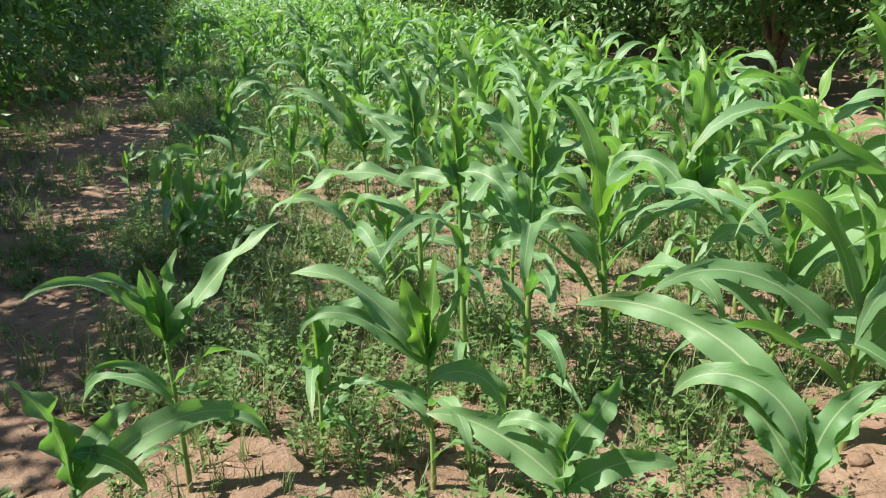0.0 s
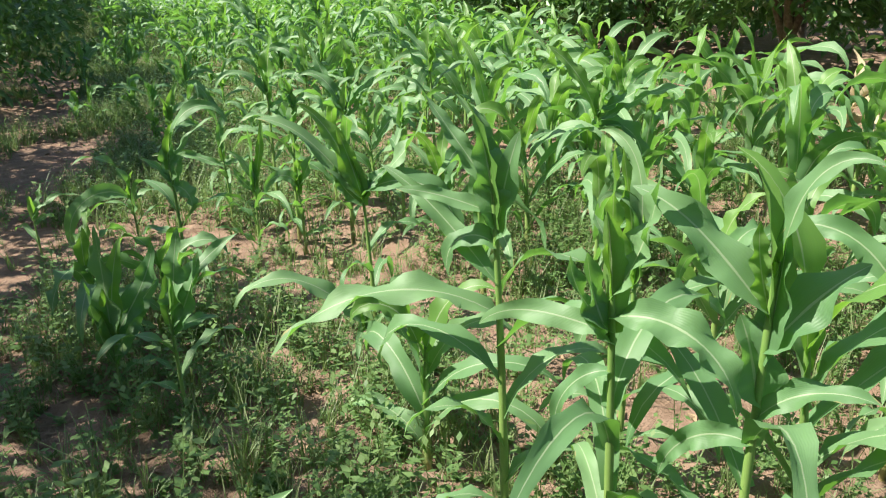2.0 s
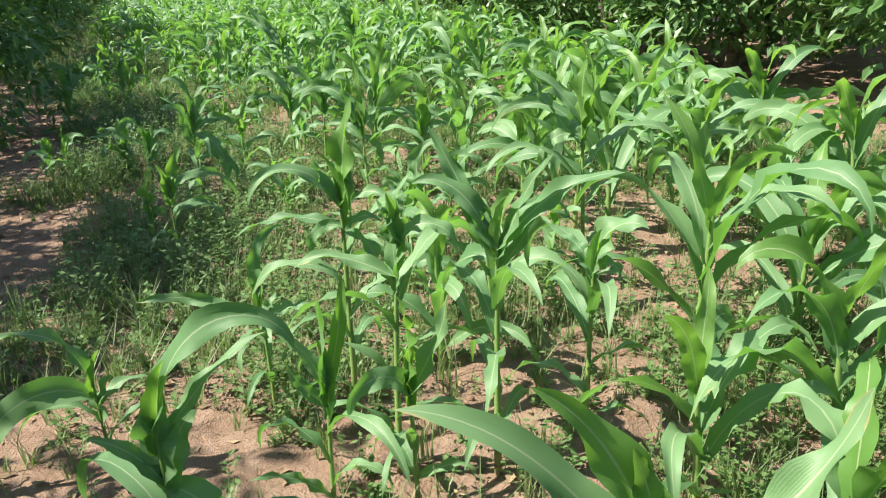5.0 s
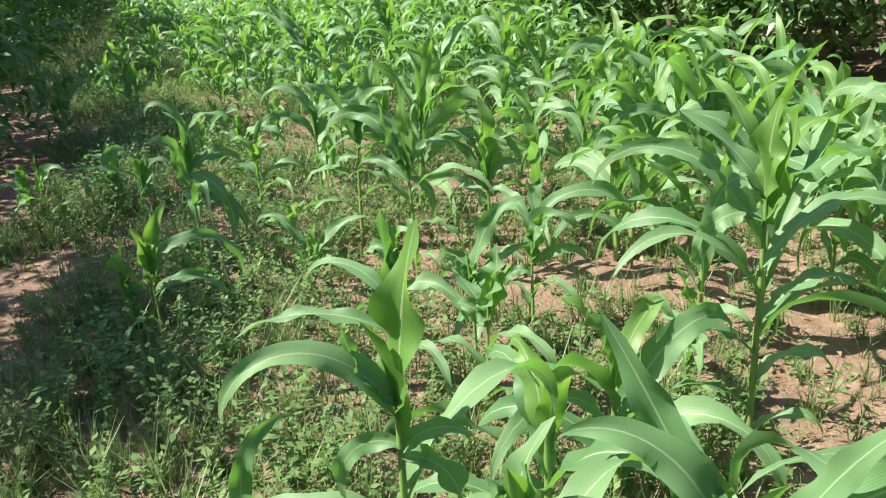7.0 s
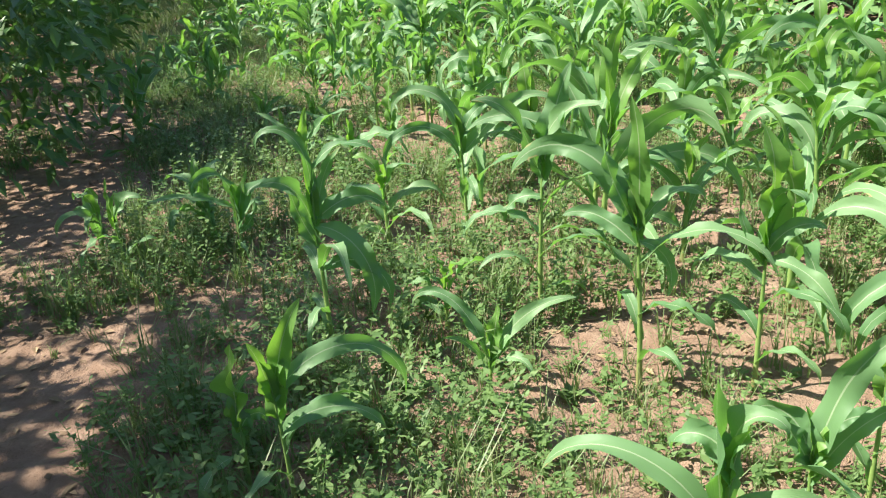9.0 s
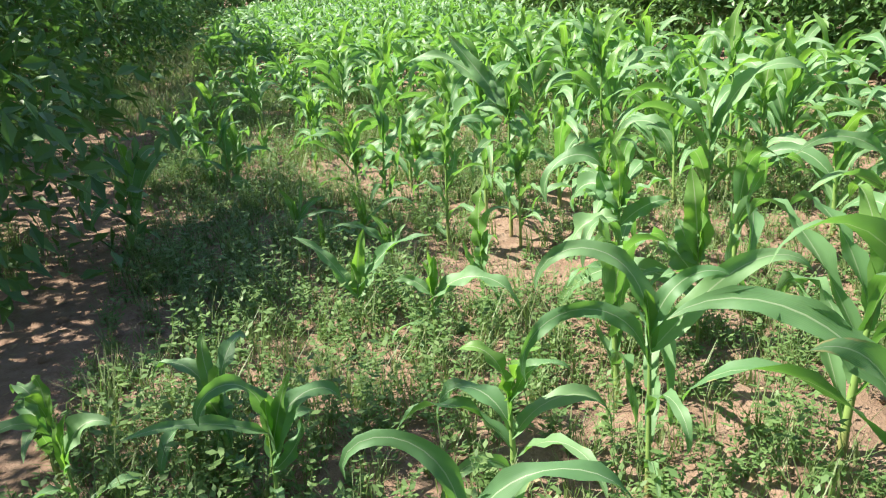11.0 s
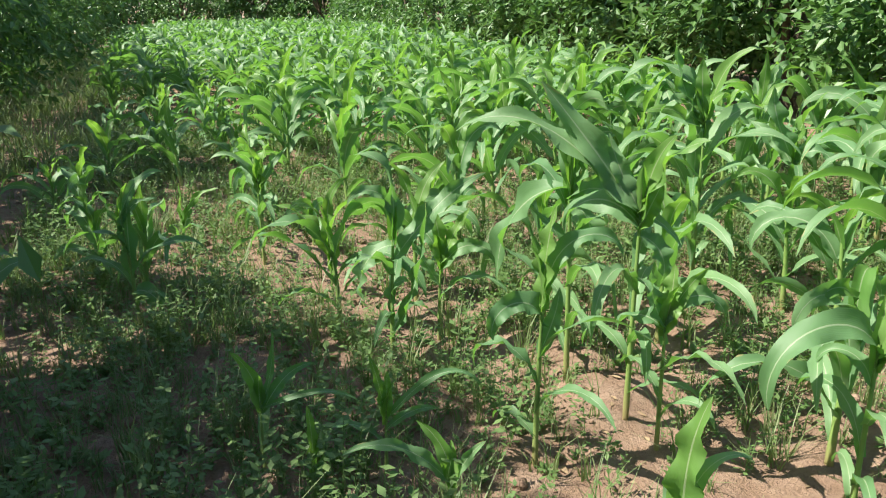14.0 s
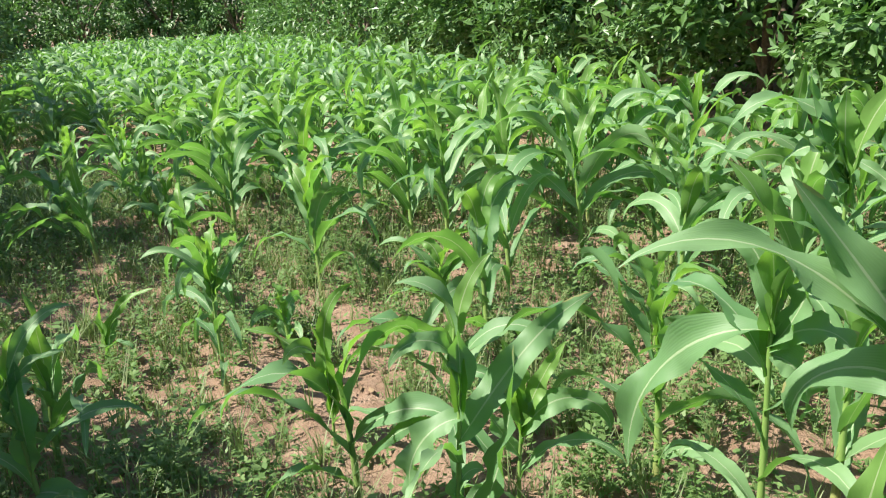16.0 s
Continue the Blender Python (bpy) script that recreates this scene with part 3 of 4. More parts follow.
grown(-3.11, 11.88, [
    (0.09, 185, 0.23, 90, -81, 2.9, 0.035, -1),
    (0.08, 27, 0.10, 57, -33, 1.4, 0.017, 1),
    (0.08, 189, 0.10, 83, 57, 1.3, 0.017, -1)])
grown(-2.69, 11.70, [
    (0.11, 169, 0.25, 87, -26, 1.7, 0.045, -1),
    (0.13, 194, 0.38, 54, 27, 1.9, 0.040, -1),
    (0.13, 350, 0.18, 65, -39, 2.2, 0.031, 1)])
grown(-2.03, 12.26, [
    (0.72, 328, 0.41, 90, -11, 1.3, 0.088, 1),
    (0.76, 315, 0.31, 81, -44, 2.1, 0.072, 1),
    (0.77, 162, 0.29, 62, -77, 2.7, 0.066, -1),
    (0.76, 169, 0.56, 55, -50, 1.1, 0.097, -1),
    (0.74, 162, 0.77, 51, 40, 2.4, 0.072, -1),
    (0.69, 334, 0.21, 5, 110, 0.7, 0.070, 1),
    (0.72, 140, 0.42, 54, 110, 1.2, 0.098, -1),
    (0.71, 347, 0.18, 71, -65, 1.2, 0.073, 1)])
grown(-2.19, 11.25, [
    (0.28, 3, 0.39, 93, -66, 2.1, 0.078, 1),
    (0.13, 351, 0.29, 93, -54, 2.4, 0.068, 1),
    (0.24, 4, 0.39, 90, 70, 3.0, 0.039, 1),
    (0.15, 187, 0.23, 61, -86, 2.5, 0.032, -1)])
grown(-1.57, 11.60, [
    (0.60, 183, 0.51, 80, 110, 0.8, 0.079, -1),
    (0.58, 330, 0.28, 79, -37, 1.8, 0.066, 1),
    (0.56, 339, 0.33, 82, 84, 2.8, 0.039, 1),
    (0.49, 148, 0.24, 80, 98, 1.7, 0.040, -1),
    (0.56, 333, 0.22, 71, -90, 0.9, 0.057, 1)])
grown(-1.62, 10.77, [
    (0.64, 166, 0.25, 91, -60, 2.3, 0.075, -1),
    (0.60, 142, 0.37, 92, 109, 1.0, 0.092, -1),
    (0.57, 174, 0.34, 25, 110, 0.9, 0.083, -1),
    (0.61, 326, 0.27, 49, -11, 1.9, 0.059, 1),
    (0.61, 153, 0.18, 52, -80, 1.7, 0.092, -1),
    (0.54, 356, 0.24, 47, 3, 1.7, 0.070, 1)])
grown(-1.28, 10.78, [
    (0.39, 141, 0.20, 60, -60, 2.5, 0.109, -1),
    (0.41, 144, 0.38, 86, -78, 1.5, 0.109, -1),
    (0.31, 141, 0.25, 49, -25, 1.6, 0.092, -1),
    (0.22, 145, 0.86, 42, 73, 0.9, 0.087, -1),
    (0.43, 339, 0.31, 85, -90, 3.0, 0.072, 1)])
grown(-1.98, 12.06, [
    (0.43, 12, 0.23, 83, -90, 2.2, 0.079, 1),
    (0.45, 4, 0.35, 89, 108, 1.0, 0.059, 1),
    (0.43, 156, 0.22, 55, 102, 1.3, 0.059, -1),
    (0.45, 175, 0.21, 51, -90, 0.7, 0.064, -1),
    (0.45, 345, 0.24, 71, -41, 1.7, 0.044, 1)])
grown(-2.40, 12.02, [
    (0.55, 354, 0.34, 89, -74, 2.1, 0.062, 1),
    (0.50, 199, 0.30, 93, 110, 1.0, 0.072, -1),
    (0.60, 359, 0.40, 81, 83, 1.8, 0.057, 1),
    (0.40, 10, 0.23, 69, -90, 2.6, 0.053, 1)])
grown(-2.88, 12.90, [
    (0.10, 347, 0.66, 60, -90, 0.9, 0.089, 1),
    (0.45, 13, 0.55, 51, -15, 2.4, 0.086, 1),
    (0.52, 179, 0.33, 5, 110, 0.7, 0.076, -1),
    (0.52, 170, 0.48, 93, 28, 3.5, 0.076, -1),
    (0.21, 1, 0.22, 92, 97, 3.3, 0.054, 1),
    (0.59, 199, 0.34, 90, 78, 1.7, 0.057, -1)])
grown(-3.21, 13.70, [
    (0.15, 168, 0.49, 83, -6, 1.3, 0.077, -1),
    (0.18, 4, 0.51, 93, -14, 3.5, 0.061, 1),
    (0.12, 19, 0.22, 79, -61, 1.8, 0.056, 1),
    (0.15, 181, 0.36, 88, -71, 1.9, 0.046, -1)])
grown(-4.10, 13.33, [
    (0.26, 18, 0.37, 89, -81, 2.8, 0.087, 1),
    (0.37, 203, 0.28, 84, -90, 0.9, 0.077, -1),
    (0.19, 0, 0.22, 27, 110, 0.7, 0.088, 1),
    (0.46, 197, 0.28, 66, -79, 2.2, 0.033, -1),
    (0.52, 18, 0.22, 75, 14, 1.1, 0.033, 1),
    (0.56, 43, 0.33, 64, 31, 2.1, 0.042, 1)])
grown(-3.65, 14.20, [
    (0.45, 208, 0.40, 90, -45, 1.8, 0.063, -1),
    (0.42, 2, 0.22, 74, -89, 1.5, 0.072, 1),
    (0.49, 185, 0.35, 65, 48, 2.0, 0.046, -1),
    (0.45, 22, 0.30, 58, -39, 2.0, 0.040, 1)])
grown(-4.21, 14.56, [
    (0.13, 6, 0.32, 88, -90, 3.3, 0.049, 1),
    (0.16, 7, 0.38, 78, -2, 1.3, 0.046, 1),
    (0.14, 17, 0.21, 64, -75, 1.1, 0.042, 1)])
grown(-1.32, 13.58, [
    (0.84, 153, 0.34, 81, -90, 1.7, 0.088, -1),
    (0.84, 318, 0.47, 80, -13, 2.7, 0.078, 1),
    (0.84, 171, 0.48, 56, -90, 1.6, 0.062, -1),
    (0.82, 153, 0.37, 93, 85, 1.3, 0.083, -1),
    (0.84, 161, 0.72, 82, 95, 1.6, 0.067, -1),
    (0.74, 173, 0.37, 70, -30, 1.8, 0.110, -1)])
grown(-0.56, 14.16, [
    (0.57, 177, 0.48, 62, -90, 2.5, 0.120, -1),
    (0.58, 317, 0.45, 91, -41, 1.6, 0.080, 1),
    (0.54, 138, 0.39, 64, -19, 1.1, 0.080, -1),
    (0.54, 329, 0.37, 88, 110, 1.1, 0.072, 1)])
grown(-0.51, 13.10, [
    (0.88, 328, 0.41, 93, -59, 3.1, 0.105, 1),
    (0.86, 318, 0.36, 86, 10, 1.8, 0.085, 1),
    (0.88, 139, 0.36, 80, 47, 2.0, 0.066, -1),
    (0.82, 132, 0.32, 38, 110, 1.0, 0.079, -1)])
grown(-0.41, 12.77, [
    (0.65, 341, 0.44, 88, -41, 3.2, 0.130, 1),
    (0.68, 140, 0.27, 71, 5, 2.1, 0.082, -1),
    (0.57, 155, 0.23, 89, 96, 1.5, 0.076, -1),
    (0.60, 318, 0.26, 80, 23, 2.5, 0.088, 1)])
grown(-2.18, 12.60, [
    (0.78, 140, 0.61, 5, 95, 0.7, 0.098, -1),
    (0.77, 141, 0.39, 85, 79, 2.6, 0.059, -1),
    (0.72, 330, 0.20, 5, 110, 0.7, 0.102, 1),
    (0.78, 159, 0.43, 90, -34, 2.3, 0.078, -1),
    (0.74, 327, 0.31, 50, -90, 0.7, 0.065, 1),
    (0.73, 345, 0.27, 63, 90, 1.0, 0.065, 1)])
grown(-2.67, 13.07, [
    (0.32, 166, 0.33, 92, -63, 1.8, 0.072, -1),
    (0.36, 354, 0.30, 72, -53, 1.4, 0.054, 1),
    (0.38, 153, 0.29, 69, 68, 2.2, 0.051, -1),
    (0.27, 161, 0.26, 56, -60, 2.1, 0.052, -1),
    (0.32, 339, 0.40, 71, 99, 1.6, 0.068, 1)])
plant(1.84, 3.15, 1.19)
plant(1.36, 3.41, 0.66)
plant(-0.28, 3.46, 0.64)
plant(0.81, 3.87, 0.67)
plant(-1.32, 4.39, 0.53)
plant(-1.62, 4.42, 0.58)
plant(0.07, 4.84, 0.73)
plant(1.43, 5.57, 0.58)
plant(1.08, 5.61, 0.93)
plant(-0.47, 6.71, 0.66)
plant(-0.72, 6.40, 0.72)
plant(-0.11, 7.22, 0.44)
plant(0.26, 7.51, 1.03)
plant(0.38, 8.84, 0.29)
plant(-1.74, 8.91, 0.29)
plant(-0.38, 8.96, 0.74)
plant(0.30, 9.35, 0.82)
plant(-0.66, 9.52, 0.64)
plant(-2.08, 9.84, 0.48)
plant(-3.04, 9.94, 0.46)
plant(-3.66, 9.94, 0.40)
plant(-0.20, 10.37, 0.58)
plant(-1.45, 11.93, 0.70)
plant(-4.45, 12.42, 0.73)
plant(-1.68, 12.99, 0.78)
plant(-0.12, 13.21, 1.02)
plant(-0.96, 13.30, 0.72)
plant(-3.14, 13.33, 0.63)
plant(-4.17, 13.70, 0.55)
plant(-4.49, 13.97, 0.50)
plant(-1.18, 14.01, 0.96)
plant(-1.79, 14.09, 0.52)
plant(-3.39, 14.51, 0.33)
plant(-2.65, 14.72, 0.47)
plant(-3.76, 14.81, 0.60)
plant(-0.87, 15.08, 0.60)
plant(-3.85, 15.22, 0.46)
plant(-0.24, 15.32, 0.94)
plant(-5.32, 15.36, 0.49)
plant(-3.24, 15.39, 0.78)
plant(-5.24, 16.24, 0.59)
plant(-1.41, 16.60, 0.80)
plant(1.52, 17.42, 0.86)
plant(-1.73, 17.73, 1.02)

dry = corn_thing(0.95, random.Random(5), "dried straw-coloured corn plant leaning at the field's edge", DRY)
place(dry, 2.75, 6.7, 0.6, 0.35)
SPOTS.append((2.75, 6.7))

# the rest of the field, row by row
ALONG, ACROSS = Vector((-0.31, 0.951)), Vector((0.951, 0.31))
STEPS = [r[1].translation for r in PATH]
TRACK = [tuple(a.lerp(b, k / 6).xy) for a, b in zip(STEPS, STEPS[1:]) for k in range(7)]
rng = random.Random(11)
near_spots, far_spots = [], []
for i in range(-30, 40):
    for j in range(-10, 150):
        p = ALONG * (j * 0.36 + rng.uniform(-0.10, 0.10)) + ACROSS * (i * 0.52 + rng.uniform(-0.09, 0.09))
        x, y = p
        if not (-3.5 < y < 45 and field_left(y) - 0.1 < x < field_right(y)):
            continue
        inside = x - field_left(y)
        keep = 0.72 if inside > 1.1 else 0.38
        if y < 16:
            keep *= (0.85 if y < 8 or inside > 3.2 else 0.5) if inside > 1.6 else 0.10
        if y > 20 and inside > 0.5:
            keep = 0.9
        if rng.random() > keep:
            continue
        if min((x - a) ** 2 + (y - b) ** 2 for a, b in SPOTS) < 0.36 ** 2:
            continue
        if min((x - a) ** 2 + (y - b) ** 2 for a, b in TRACK) < 0.5 ** 2:
            continue
        (near_spots if 0.6 < y < 21 else far_spots).append((x, y, inside))
near_spots.sort(key=lambda s: s[1])
near_spots, more = near_spots[:299 - len(SPOTS)], near_spots[299 - len(SPOTS):]
far_spots += more
variants = []
for k in range(12):
    h = 0.55 + 0.05 * k
    variants.append((h, corn_thing(h, random.Random(300 + k), "young green corn plant with arching leaves in the row")))
used = set()
for x, y, inside in near_spots:
    want = (0.95 if inside > 1.6 else 0.66) * rng.uniform(0.8, 1.2)
    k = min(range(12), key=lambda q: abs(variants[q][0] - want) + rng.uniform(0, 0.12))
    m = Matrix.Translation((x, y, rise(x, y))) @ Matrix.Rotation(rng.uniform(0, 6.28), 4, "Z") @ Matrix.Rotation(rng.uniform(-0.08, 0.08), 4, "X")
    if k in used:
        copy_thing(variants[k][1], m)
    else:
        variants[k][1].matrix_basis = m
        used.add(k)
for k in range(12):
    if k not in used:
        place(variants[k][1], -0.5 + 0.4 * k, 24 + 0.3 * k)

heap, stems = Heap(), Heap()
coarse = [[corn_shape(h, random.Random(900 + k), 1.0, 7, 2, 8) for k in range(5)] for h in (0.7, 0.85, 1.0)]
for x, y, inside in far_spots:
    shape = coarse[min(2, int(rng.uniform(0, 2.2) + (0.8 if inside > 1.5 else 0)))][rng.randrange(5)]
    a, z0 = rng.uniform(0, 6.28), rise(x, y)
    for z, az, (v, f, u) in shape:
        heap.add(turn_z(v, az + a) + (x, y, z0 + z), f, u)
    v, f, u = corn_stalk(0.5, 0.015, 0.0, 4, 2)
    stems.add(v + (x, y, z0), f, u)
tagged(new("corn_field", heap.mesh("corn_field", CORN_FAR)), "dense green corn leaves filling the distant field", "corn field", kind="stuff")
tagged(new("corn_field_stalks", stems.mesh("corn_field_stalks", STALK)), "pale green corn stalks standing in the distant rows", "corn field", kind="stuff")


# ---------------------------------------------------------------- trees
def tube(points, radii, sides=8):
    v, f = [], []
    for (p, r) in zip(points, radii):
        for k in range(sides):
            t = 2 * math.pi * k / sides
            v.append((p[0] + r * math.cos(t), p[1] + r * math.sin(t), p[2]))
    for i in range(len(points) - 1):
        for k in range(sides):
            f.append((i * sides + k, i * sides + (k + 1) % sides, (i + 1) * sides + (k + 1) % sides, (i + 1) * sides + k))
    return np.array(v), np.array(f)


def tree_thing(seed, height, radius, clumps, per, leaf, label, skirt=0.10):
    """A low orchard tree: short trunk, forked limbs and a ragged crown of single leaves."""
    r = random.Random(seed)
    root = tagged(new("orchard_tree"), label, "tree", "orchard trees along the field")
    fork = (r.uniform(-0.1, 0.1), r.uniform(-0.1, 0.1), 0.55)
    part("trunk", mesh_of("trunk", *tube([(0, 0, -0.08), (0.02, 0.01, 0.1), (fork[0] * 0.6, fork[1] * 0.6, 0.35), fork], [0.15, 0.115, 0.10, 0.10]), BARK), root)
    for k in range(5):
        a = k * 1.257 + r.uniform(-0.3, 0.3)
        out = [(fork[0] + math.cos(a) * radius * 0.62 * s, fork[1] + math.sin(a) * radius * 0.62 * s, fork[2] + height * 0.62 * s ** 0.8 + 0.06 * math.sin(9 * s + k)) for s in (0, 0.3, 0.6, 1.0)]
        part("limb", mesh_of("limb", *tube(out, [0.065, 0.05, 0.035, 0.012], 6), BARK), root)
    np_r = np.random.RandomState(seed)
    h = Heap()
    lv = np.array([(0, 0, 0), (0.42, 0.22, 0.05), (1.0, 0, -0.10), (0.42, -0.22, 0.05)])
    tri, vs, n = [], [], 0
    for c in range(clumps):
        f = np_r.uniform(0, 1) ** 0.85
        a = np_r.uniform(0, 2 * math.pi)
        # a dome that is widest low down and reaches almost to the ground
        ring = math.sqrt(max(0.0, 1 - max(0.0, (f - 0.28) / 0.72) ** 2)) * (0.84 + 0.16 * min(1.0, f / 0.28))
        wob = 0.86 + 0.50 * noise.noise((math.cos(a) * ring * 2.2 + seed, math.sin(a) * ring * 2.2, f * 3.5)) + np_r.uniform(-0.10, 0.08)
        if np_r.uniform() < 0.25:
            wob *= np_r.uniform(0.35, 0.85)
        centre = np.array([math.cos(a) * ring * radius * wob, math.sin(a) * ring * radius * wob, skirt + 0.08 + f * (height - skirt - 0.2) * (0.8 + 0.2 * wob)])
        outw = centre - (0, 0, height * 0.40)
        outw /= np.linalg.norm(outw) + 1e-6
        size = np_r.uniform(0.12, 0.27)
        for q in range(per):
            at = centre + np_r.normal(0, size * 0.75, 3)
            if at[2] < skirt * 0.8:
                continue
            d = outw * 0.7 + np_r.normal(0, 0.65, 3) + (0, 0, -0.1)
            d /= np.linalg.norm(d)
            up = np.array([0, 0, 1.0]) + outw * 0.5 + np_r.normal(0, 0.45, 3)
            t = np.cross(up, d)
            t /= np.linalg.norm(t) + 1e-6
            nn = np.cross(d, t)
            k = leaf * np_r.uniform(0.7, 1.3)
            vs.append(at + k * (lv[:, :1] * d + lv[:, 1:2] * t * 1.1 + lv[:, 2:] * nn))
            tri += [(n, n + 2, n + 1), (n, n + 3, n + 2)]
            n += 4
    me = bpy.data.meshes.new("crown")
    me.from_pydata(np.concatenate(vs).tolist(), [], tri)
    me.materials.append(TREE_LEAF)
    part("crown", me, root)
    return root


LEFT_LABEL = "dense dark green orchard tree with leaves down to the ground"
models = [tree_thing(41, 3.7, 2.25, 310, 40, 0.13, LEFT_LABEL), tree_thing(42, 4.0, 2.35, 320, 40, 0.13, LEFT_LABEL),
          tree_thing(43, 3.5, 2.2, 300, 40, 0.135, LEFT_LABEL), tree_thing(44, 3.9, 2.3, 200, 26, 0.17, LEFT_LABEL),
          tree_thing(45, 3.7, 2.3, 200, 26, 0.17, LEFT_LABEL),
          tree_thing(46, 3.6, 2.1, 290, 44, 0.165, LEFT_LABEL, 0.36), tree_thing(47, 3.8, 2.0, 290, 44, 0.165, LEFT_LABEL, 0.42),
          tree_thing(48, 3.7, 1.75, 270, 44, 0.165, LEFT_LABEL, 0.80)]
placed = set()


def tree(k, x, y, size=1.0, turn=0.0, label="", tall=1.0):
    m = Matrix.Translation((x, y, rise(x, y))) @ Matrix.Rotation(turn, 4, "Z") @ Matrix.Diagonal((size, size, size * tall, 1))
    if k in placed:
        ob = copy_thing(models[k], Matrix.Identity(4))
    else:
        ob = models[k]
        placed.add(k)
    ob.matrix_basis = m
    if label:
        tagged(ob, label)
    return ob


rng = random.Random(21)
RIGHT_LABEL = "sunlit bushy orchard tree with glossy green leaves beside the corn"
for i in range(-2, 12):
    y = 3.6 + 4.1 * i + (0.1 * i if i > 2 else 0.0)
    near_side = 1.25 - 0.055 * max(0.0, y - 9.0)
    tree(i % 3 if i < 6 else 3 + i % 2, tree_left(y) - near_side + {0: -1.00, 1: -0.68, 2: 0.30, 3: -0.3}.get(i, 0.0), y, rng.uniform(0.97, 1.05), rng.uniform(0, 6.28), tall=1.1)
    tree(3 + i % 2, tree_left(y) - 4.9, y + 2.1, rng.uniform(1.0, 1.12), rng.uniform(0, 6.28), tall=1.1)
for i in range(-1, 14):
    y = 4.6 + 3.1 * i
    y += {1: -0.9, 2: -0.6}.get(i, 0.0)
    tree(7 if i == 2 else 5 + i % 2 if i < 9 else 3 + i % 2, tree_right(y) + 1.65 + rng.uniform(-0.2, 0.2) - (0.4 if i == 2 else 0.0), y, rng.uniform(0.82, 1.0), rng.uniform(0, 6.28), RIGHT_LABEL)
    if i > -1:
        tree(3 + i % 2, tree_right(y) + 5.0, y + 1.5, rng.uniform(1.05, 1.2), rng.uniform(0, 6.28))
for i in range(9):
    tree(3 + i % 2, -25 + 3.1 * i, 47.5 + rng.uniform(-1, 1), 1.15, rng.uniform(0, 6.28))
    tree(3 + i % 2, -27 + 3.3 * i, 52 + rng.uniform(-1, 1), 1.45, rng.uniform(0, 6.28))
for i in range(5):
    tree(3 + i % 2, -8 + 3.8 * i, -7.5, 1.1, rng.uniform(0, 6.28))


# ---------------------------------------------------------------- weeds, grass, litter and clods
def weediness(x, y):
    return 0.58 + 0.85 * noise.noise((x * 0.8 + 4, y * 0.8, 2.0)) + 0.5 * noise.noise((x * 2.7, y * 2.7, 9.0))


rng = random.Random(31)
npr = np.random.RandomState(31)
diamond = np.array([(0, 0, 0), (0.5, 0.24, 0.04), (1, 0, -0.05), (0.5, -0.24, 0.04)])


def herb(r, h, leaves, leaf):
    """A small branching weed with paired leaflets."""
    v, n, f = [], 0, []
    for b in range(3):
        a0, out = r.uniform(0, 6.28), r.uniform(0.15, 0.7)
        for q in range(leaves // 3):
            s = (q + 1) / (leaves // 3)
            base = np.array([math.cos(a0) * out * h * s, math.sin(a0) * out * h * s, h * s * r.uniform(0.85, 1.0)])
            a = a0 + r.uniform(-2.2, 2.2)
            tilt = r.uniform(-0.3, 0.7)
            d = np.array([math.cos(a) * math.cos(tilt), math.sin(a) * math.cos(tilt), math.sin(tilt)])
            side = np.array([-math.sin(a), math.cos(a), r.uniform(-0.3, 0.3)])
            k = leaf * r.uniform(0.6, 1.3)
            v.append(base + k * (diamond[:, :1] * d + diamond[:, 1:2] * side) + (0, 0, 0.0))
            f.append((n, n + 1, n + 2, n + 3))
            n += 4
        stem = np.array([math.cos(a0) * out * h, math.sin(a0) * out * h, h])
        side = np.array([-math.sin(a0), math.cos(a0), 0]) * 0.0016
        v.append(np.array([side, -side, stem - side * 0.5, stem + side * 0.5]))
        f.append((n, n + 1, n + 2, n + 3))
        n += 4
    return np.concatenate(v), np.array(f)


def tuft(r, h, blades):
    v, f, n = [], [], 0
    for b in range(blades):
        a, out, hh = r.uniform(0, 6.28), r.uniform(0.15, 0.9), h * r.uniform(0.5, 1.1)
        foot = np.array([r.uniform(-0.02, 0.02), r.uniform(-0.02, 0.02), 0])
        side = np.array([-math.sin(a), math.cos(a), 0]) * r.uniform(0.0018, 0.0038)
        for i, s in enumerate((0, 0.5, 1.0)):
            p = foot + np.array([math.cos(a) * out * hh * s * s, math.sin(a) * out * hh * s * s, hh * (s - 0.28 * out * s * s)])
            w = side * (1 - 0.85 * s)
            v += [p - w, p + w]
        f += [(n, n + 1, n + 3, n + 2), (n + 2, n + 3, n + 5, n + 4)]
        n += 6
    return np.array(v), np.array(f)


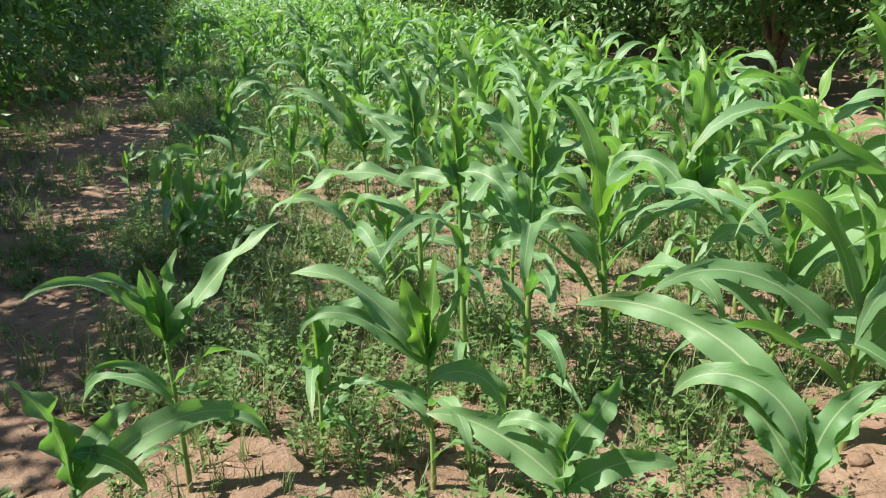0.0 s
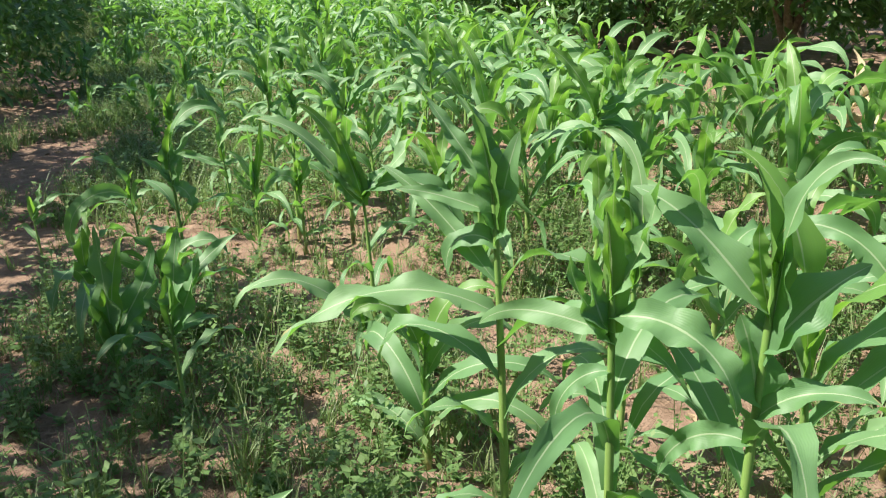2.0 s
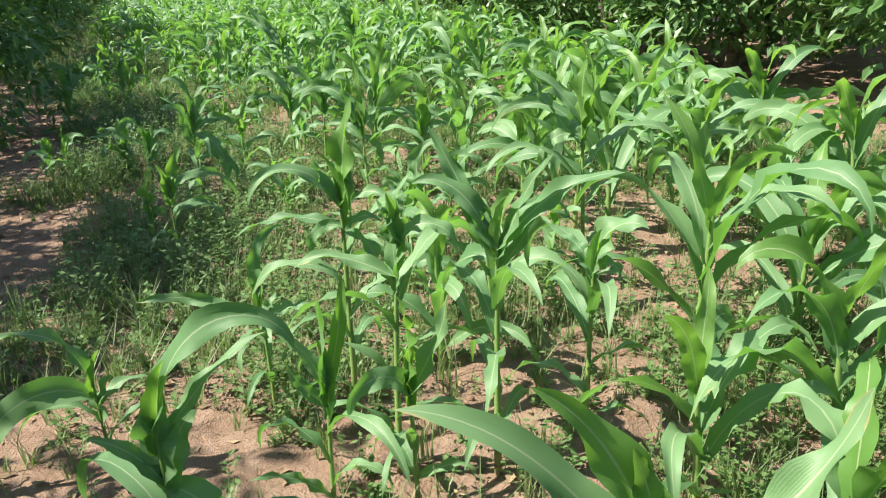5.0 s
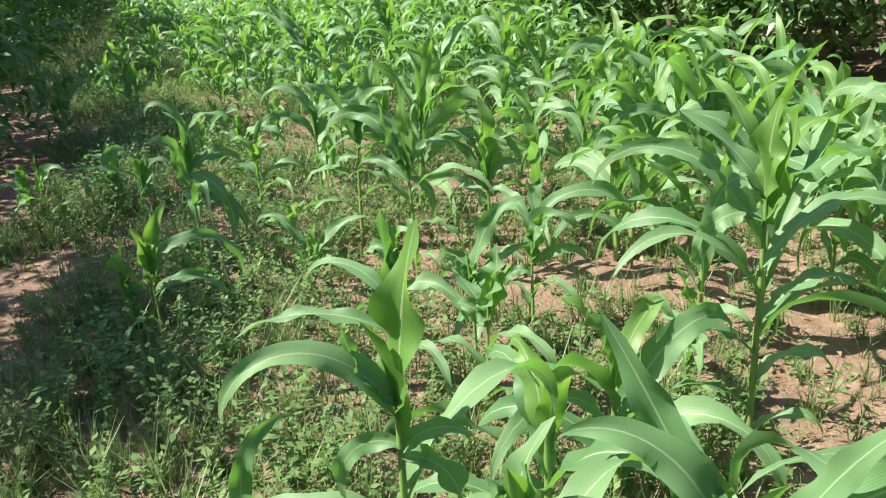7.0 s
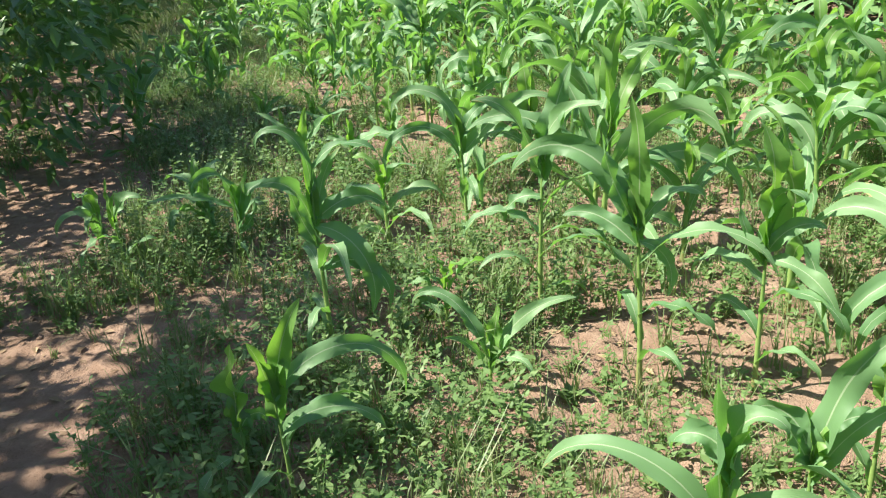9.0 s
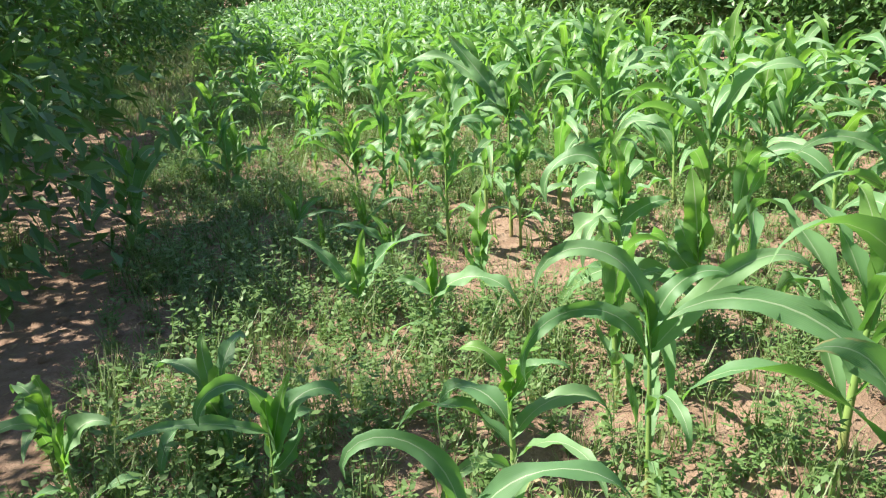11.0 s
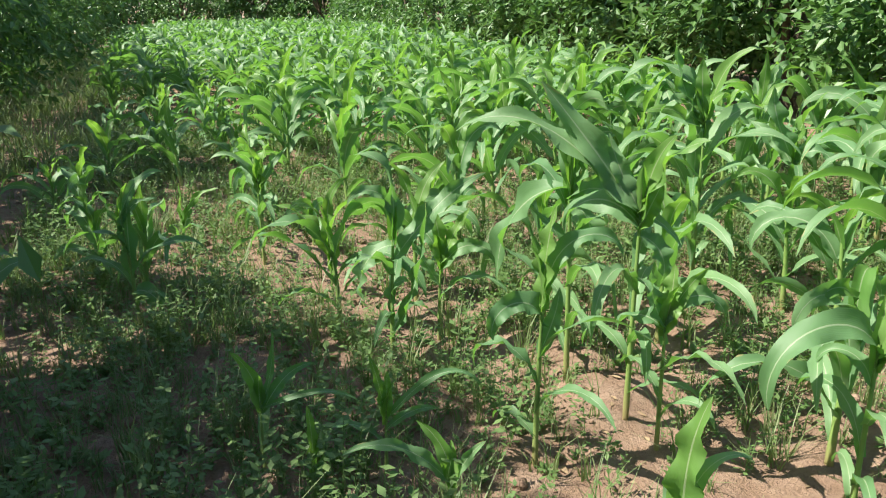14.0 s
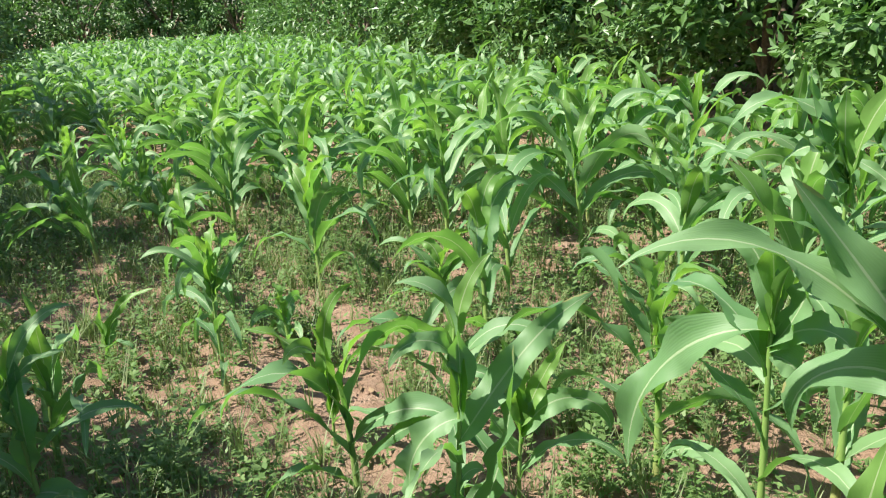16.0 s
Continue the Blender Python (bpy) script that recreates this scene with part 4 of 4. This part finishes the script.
herbs = [herb(random.Random(60 + k), 0.07 + 0.026 * k, 18 + 3 * k, 0.022 + 0.0018 * k) for k in range(10)]
flats = [herb(random.Random(90 + k), 0.045, 15, 0.040) for k in range(5)]
tufts = [tuft(random.Random(80 + k), 0.08 + 0.024 * k, 10) for k in range(8)]
weeds, grass = Heap(), Heap()
for k in range(64000):
    y = -2.5 + 21.7 * rng.random()
    x = rng.uniform(tree_left(y) - 0.8, tree_right(y) + 0.3)
    w = weediness(x, y)
    edge = x - field_left(y)
    if edge < -0.4:
        w -= 0.48
    elif edge > 1.2:
        w -= 0.06
    if 0 < edge < 1.3:
        w += 0.12
    if y > 10.5 and edge > 0:
        w += 0.10
    if rng.random() > w * 1.2:
        continue
    pick = rng.random()
    z = rise(x, y)
    if pick < 0.32:
        v, f = herbs[min(9, int(rng.random() * (4 + 7 * max(0, min(1, w)))))]
        weeds.add(turn_z(v, rng.uniform(0, 6.28)) * rng.uniform(0.7, 1.15) + (x, y, z), f)
    elif pick < 0.50:
        v, f = flats[rng.randrange(5)]
        weeds.add(turn_z(v, rng.uniform(0, 6.28)) * rng.uniform(0.6, 1.2) + (x, y, z), f)
    else:
        v, f = tufts[rng.randrange(8)]
        grass.add(turn_z(v, rng.uniform(0, 6.28)) * rng.uniform(0.6, 1.25) + (x, y, z), f)
for k in range(2200):
    y = rng.uniform(17, 36)
    x = rng.uniform(tree_left(y) - 0.5, field_left(y) + 0.5)
    v, f = tufts[rng.randrange(8)]
    grass.add(turn_z(v, rng.uniform(0, 6.28)) * (2.2, 2.2, 1.5) + (x, y, rise(x, y)), f)
tagged(new("weeds", weeds.mesh("weeds", WEED, False)), "low feathery green weeds spread over the field soil", "weeds", kind="stuff")
tagged(new("grass", grass.mesh("grass", GRASS, False)), "thin pale green grass tufts between the corn", "grass", kind="stuff")

litter, clods = Heap(), Heap()
for k in range(16000):
    y = -2.5 + 24 * rng.random()
    x = rng.uniform(tree_left(y) - 1.2, field_right(y) + 0.8)
    if rng.random() < 0.35 and x > field_left(y) + 0.4:
        continue
    a, s = rng.uniform(0, 6.28), rng.uniform(0.02, 0.07)
    v = diamond * (s, s * rng.uniform(0.7, 1.3), s * rng.uniform(-2, 4))
    v = turn_z(v, a) + (x, y, rise(x, y) + 0.006)
    litter.add(v, [(0, 1, 2, 3)])
tagged(new("leaf_litter", litter.mesh("leaf_litter", LITTER, False)), "dry brown fallen leaves scattered on the soil", "leaf litter", kind="stuff")

bm = bmesh.new()
bmesh.ops.create_icosphere(bm, subdivisions=1, radius=1.0)
ball = np.array([v.co[:] for v in bm.verts])
ball_f = np.array([[v.index for v in f.verts] for f in bm.faces])
bm.free()
lumps = []
for k in range(8):
    q = np.array([p * (1 + 0.38 * noise.noise((p[0] * 1.3 + k * 9, p[1] * 1.3, p[2] * 1.3)) + 0.15 * noise.noise((p[0] * 4 + k, p[1] * 4, p[2] * 4))) for p in ball])
    lumps.append(q * (1, 0.8, 0.62))
for k in range(2600):
    y = 0.5 + 17 * rng.random()
    x = rng.uniform(field_left(y) - 0.6, field_right(y) + 0.3)
    if weediness(x + 31, y) < 0.5:
        continue
    s = 0.008 + 0.035 * rng.random() ** 3
    clods.add(turn_z(lumps[rng.randrange(8)] * s, rng.uniform(0, 6.28)) + (x, y, rise(x, y) + s * 0.2), ball_f)
tagged(new("soil_clods", clods.mesh("soil_clods", CLOD)), "dry reddish-tan soil clods lying in the hoed bed", "soil clods", kind="stuff")
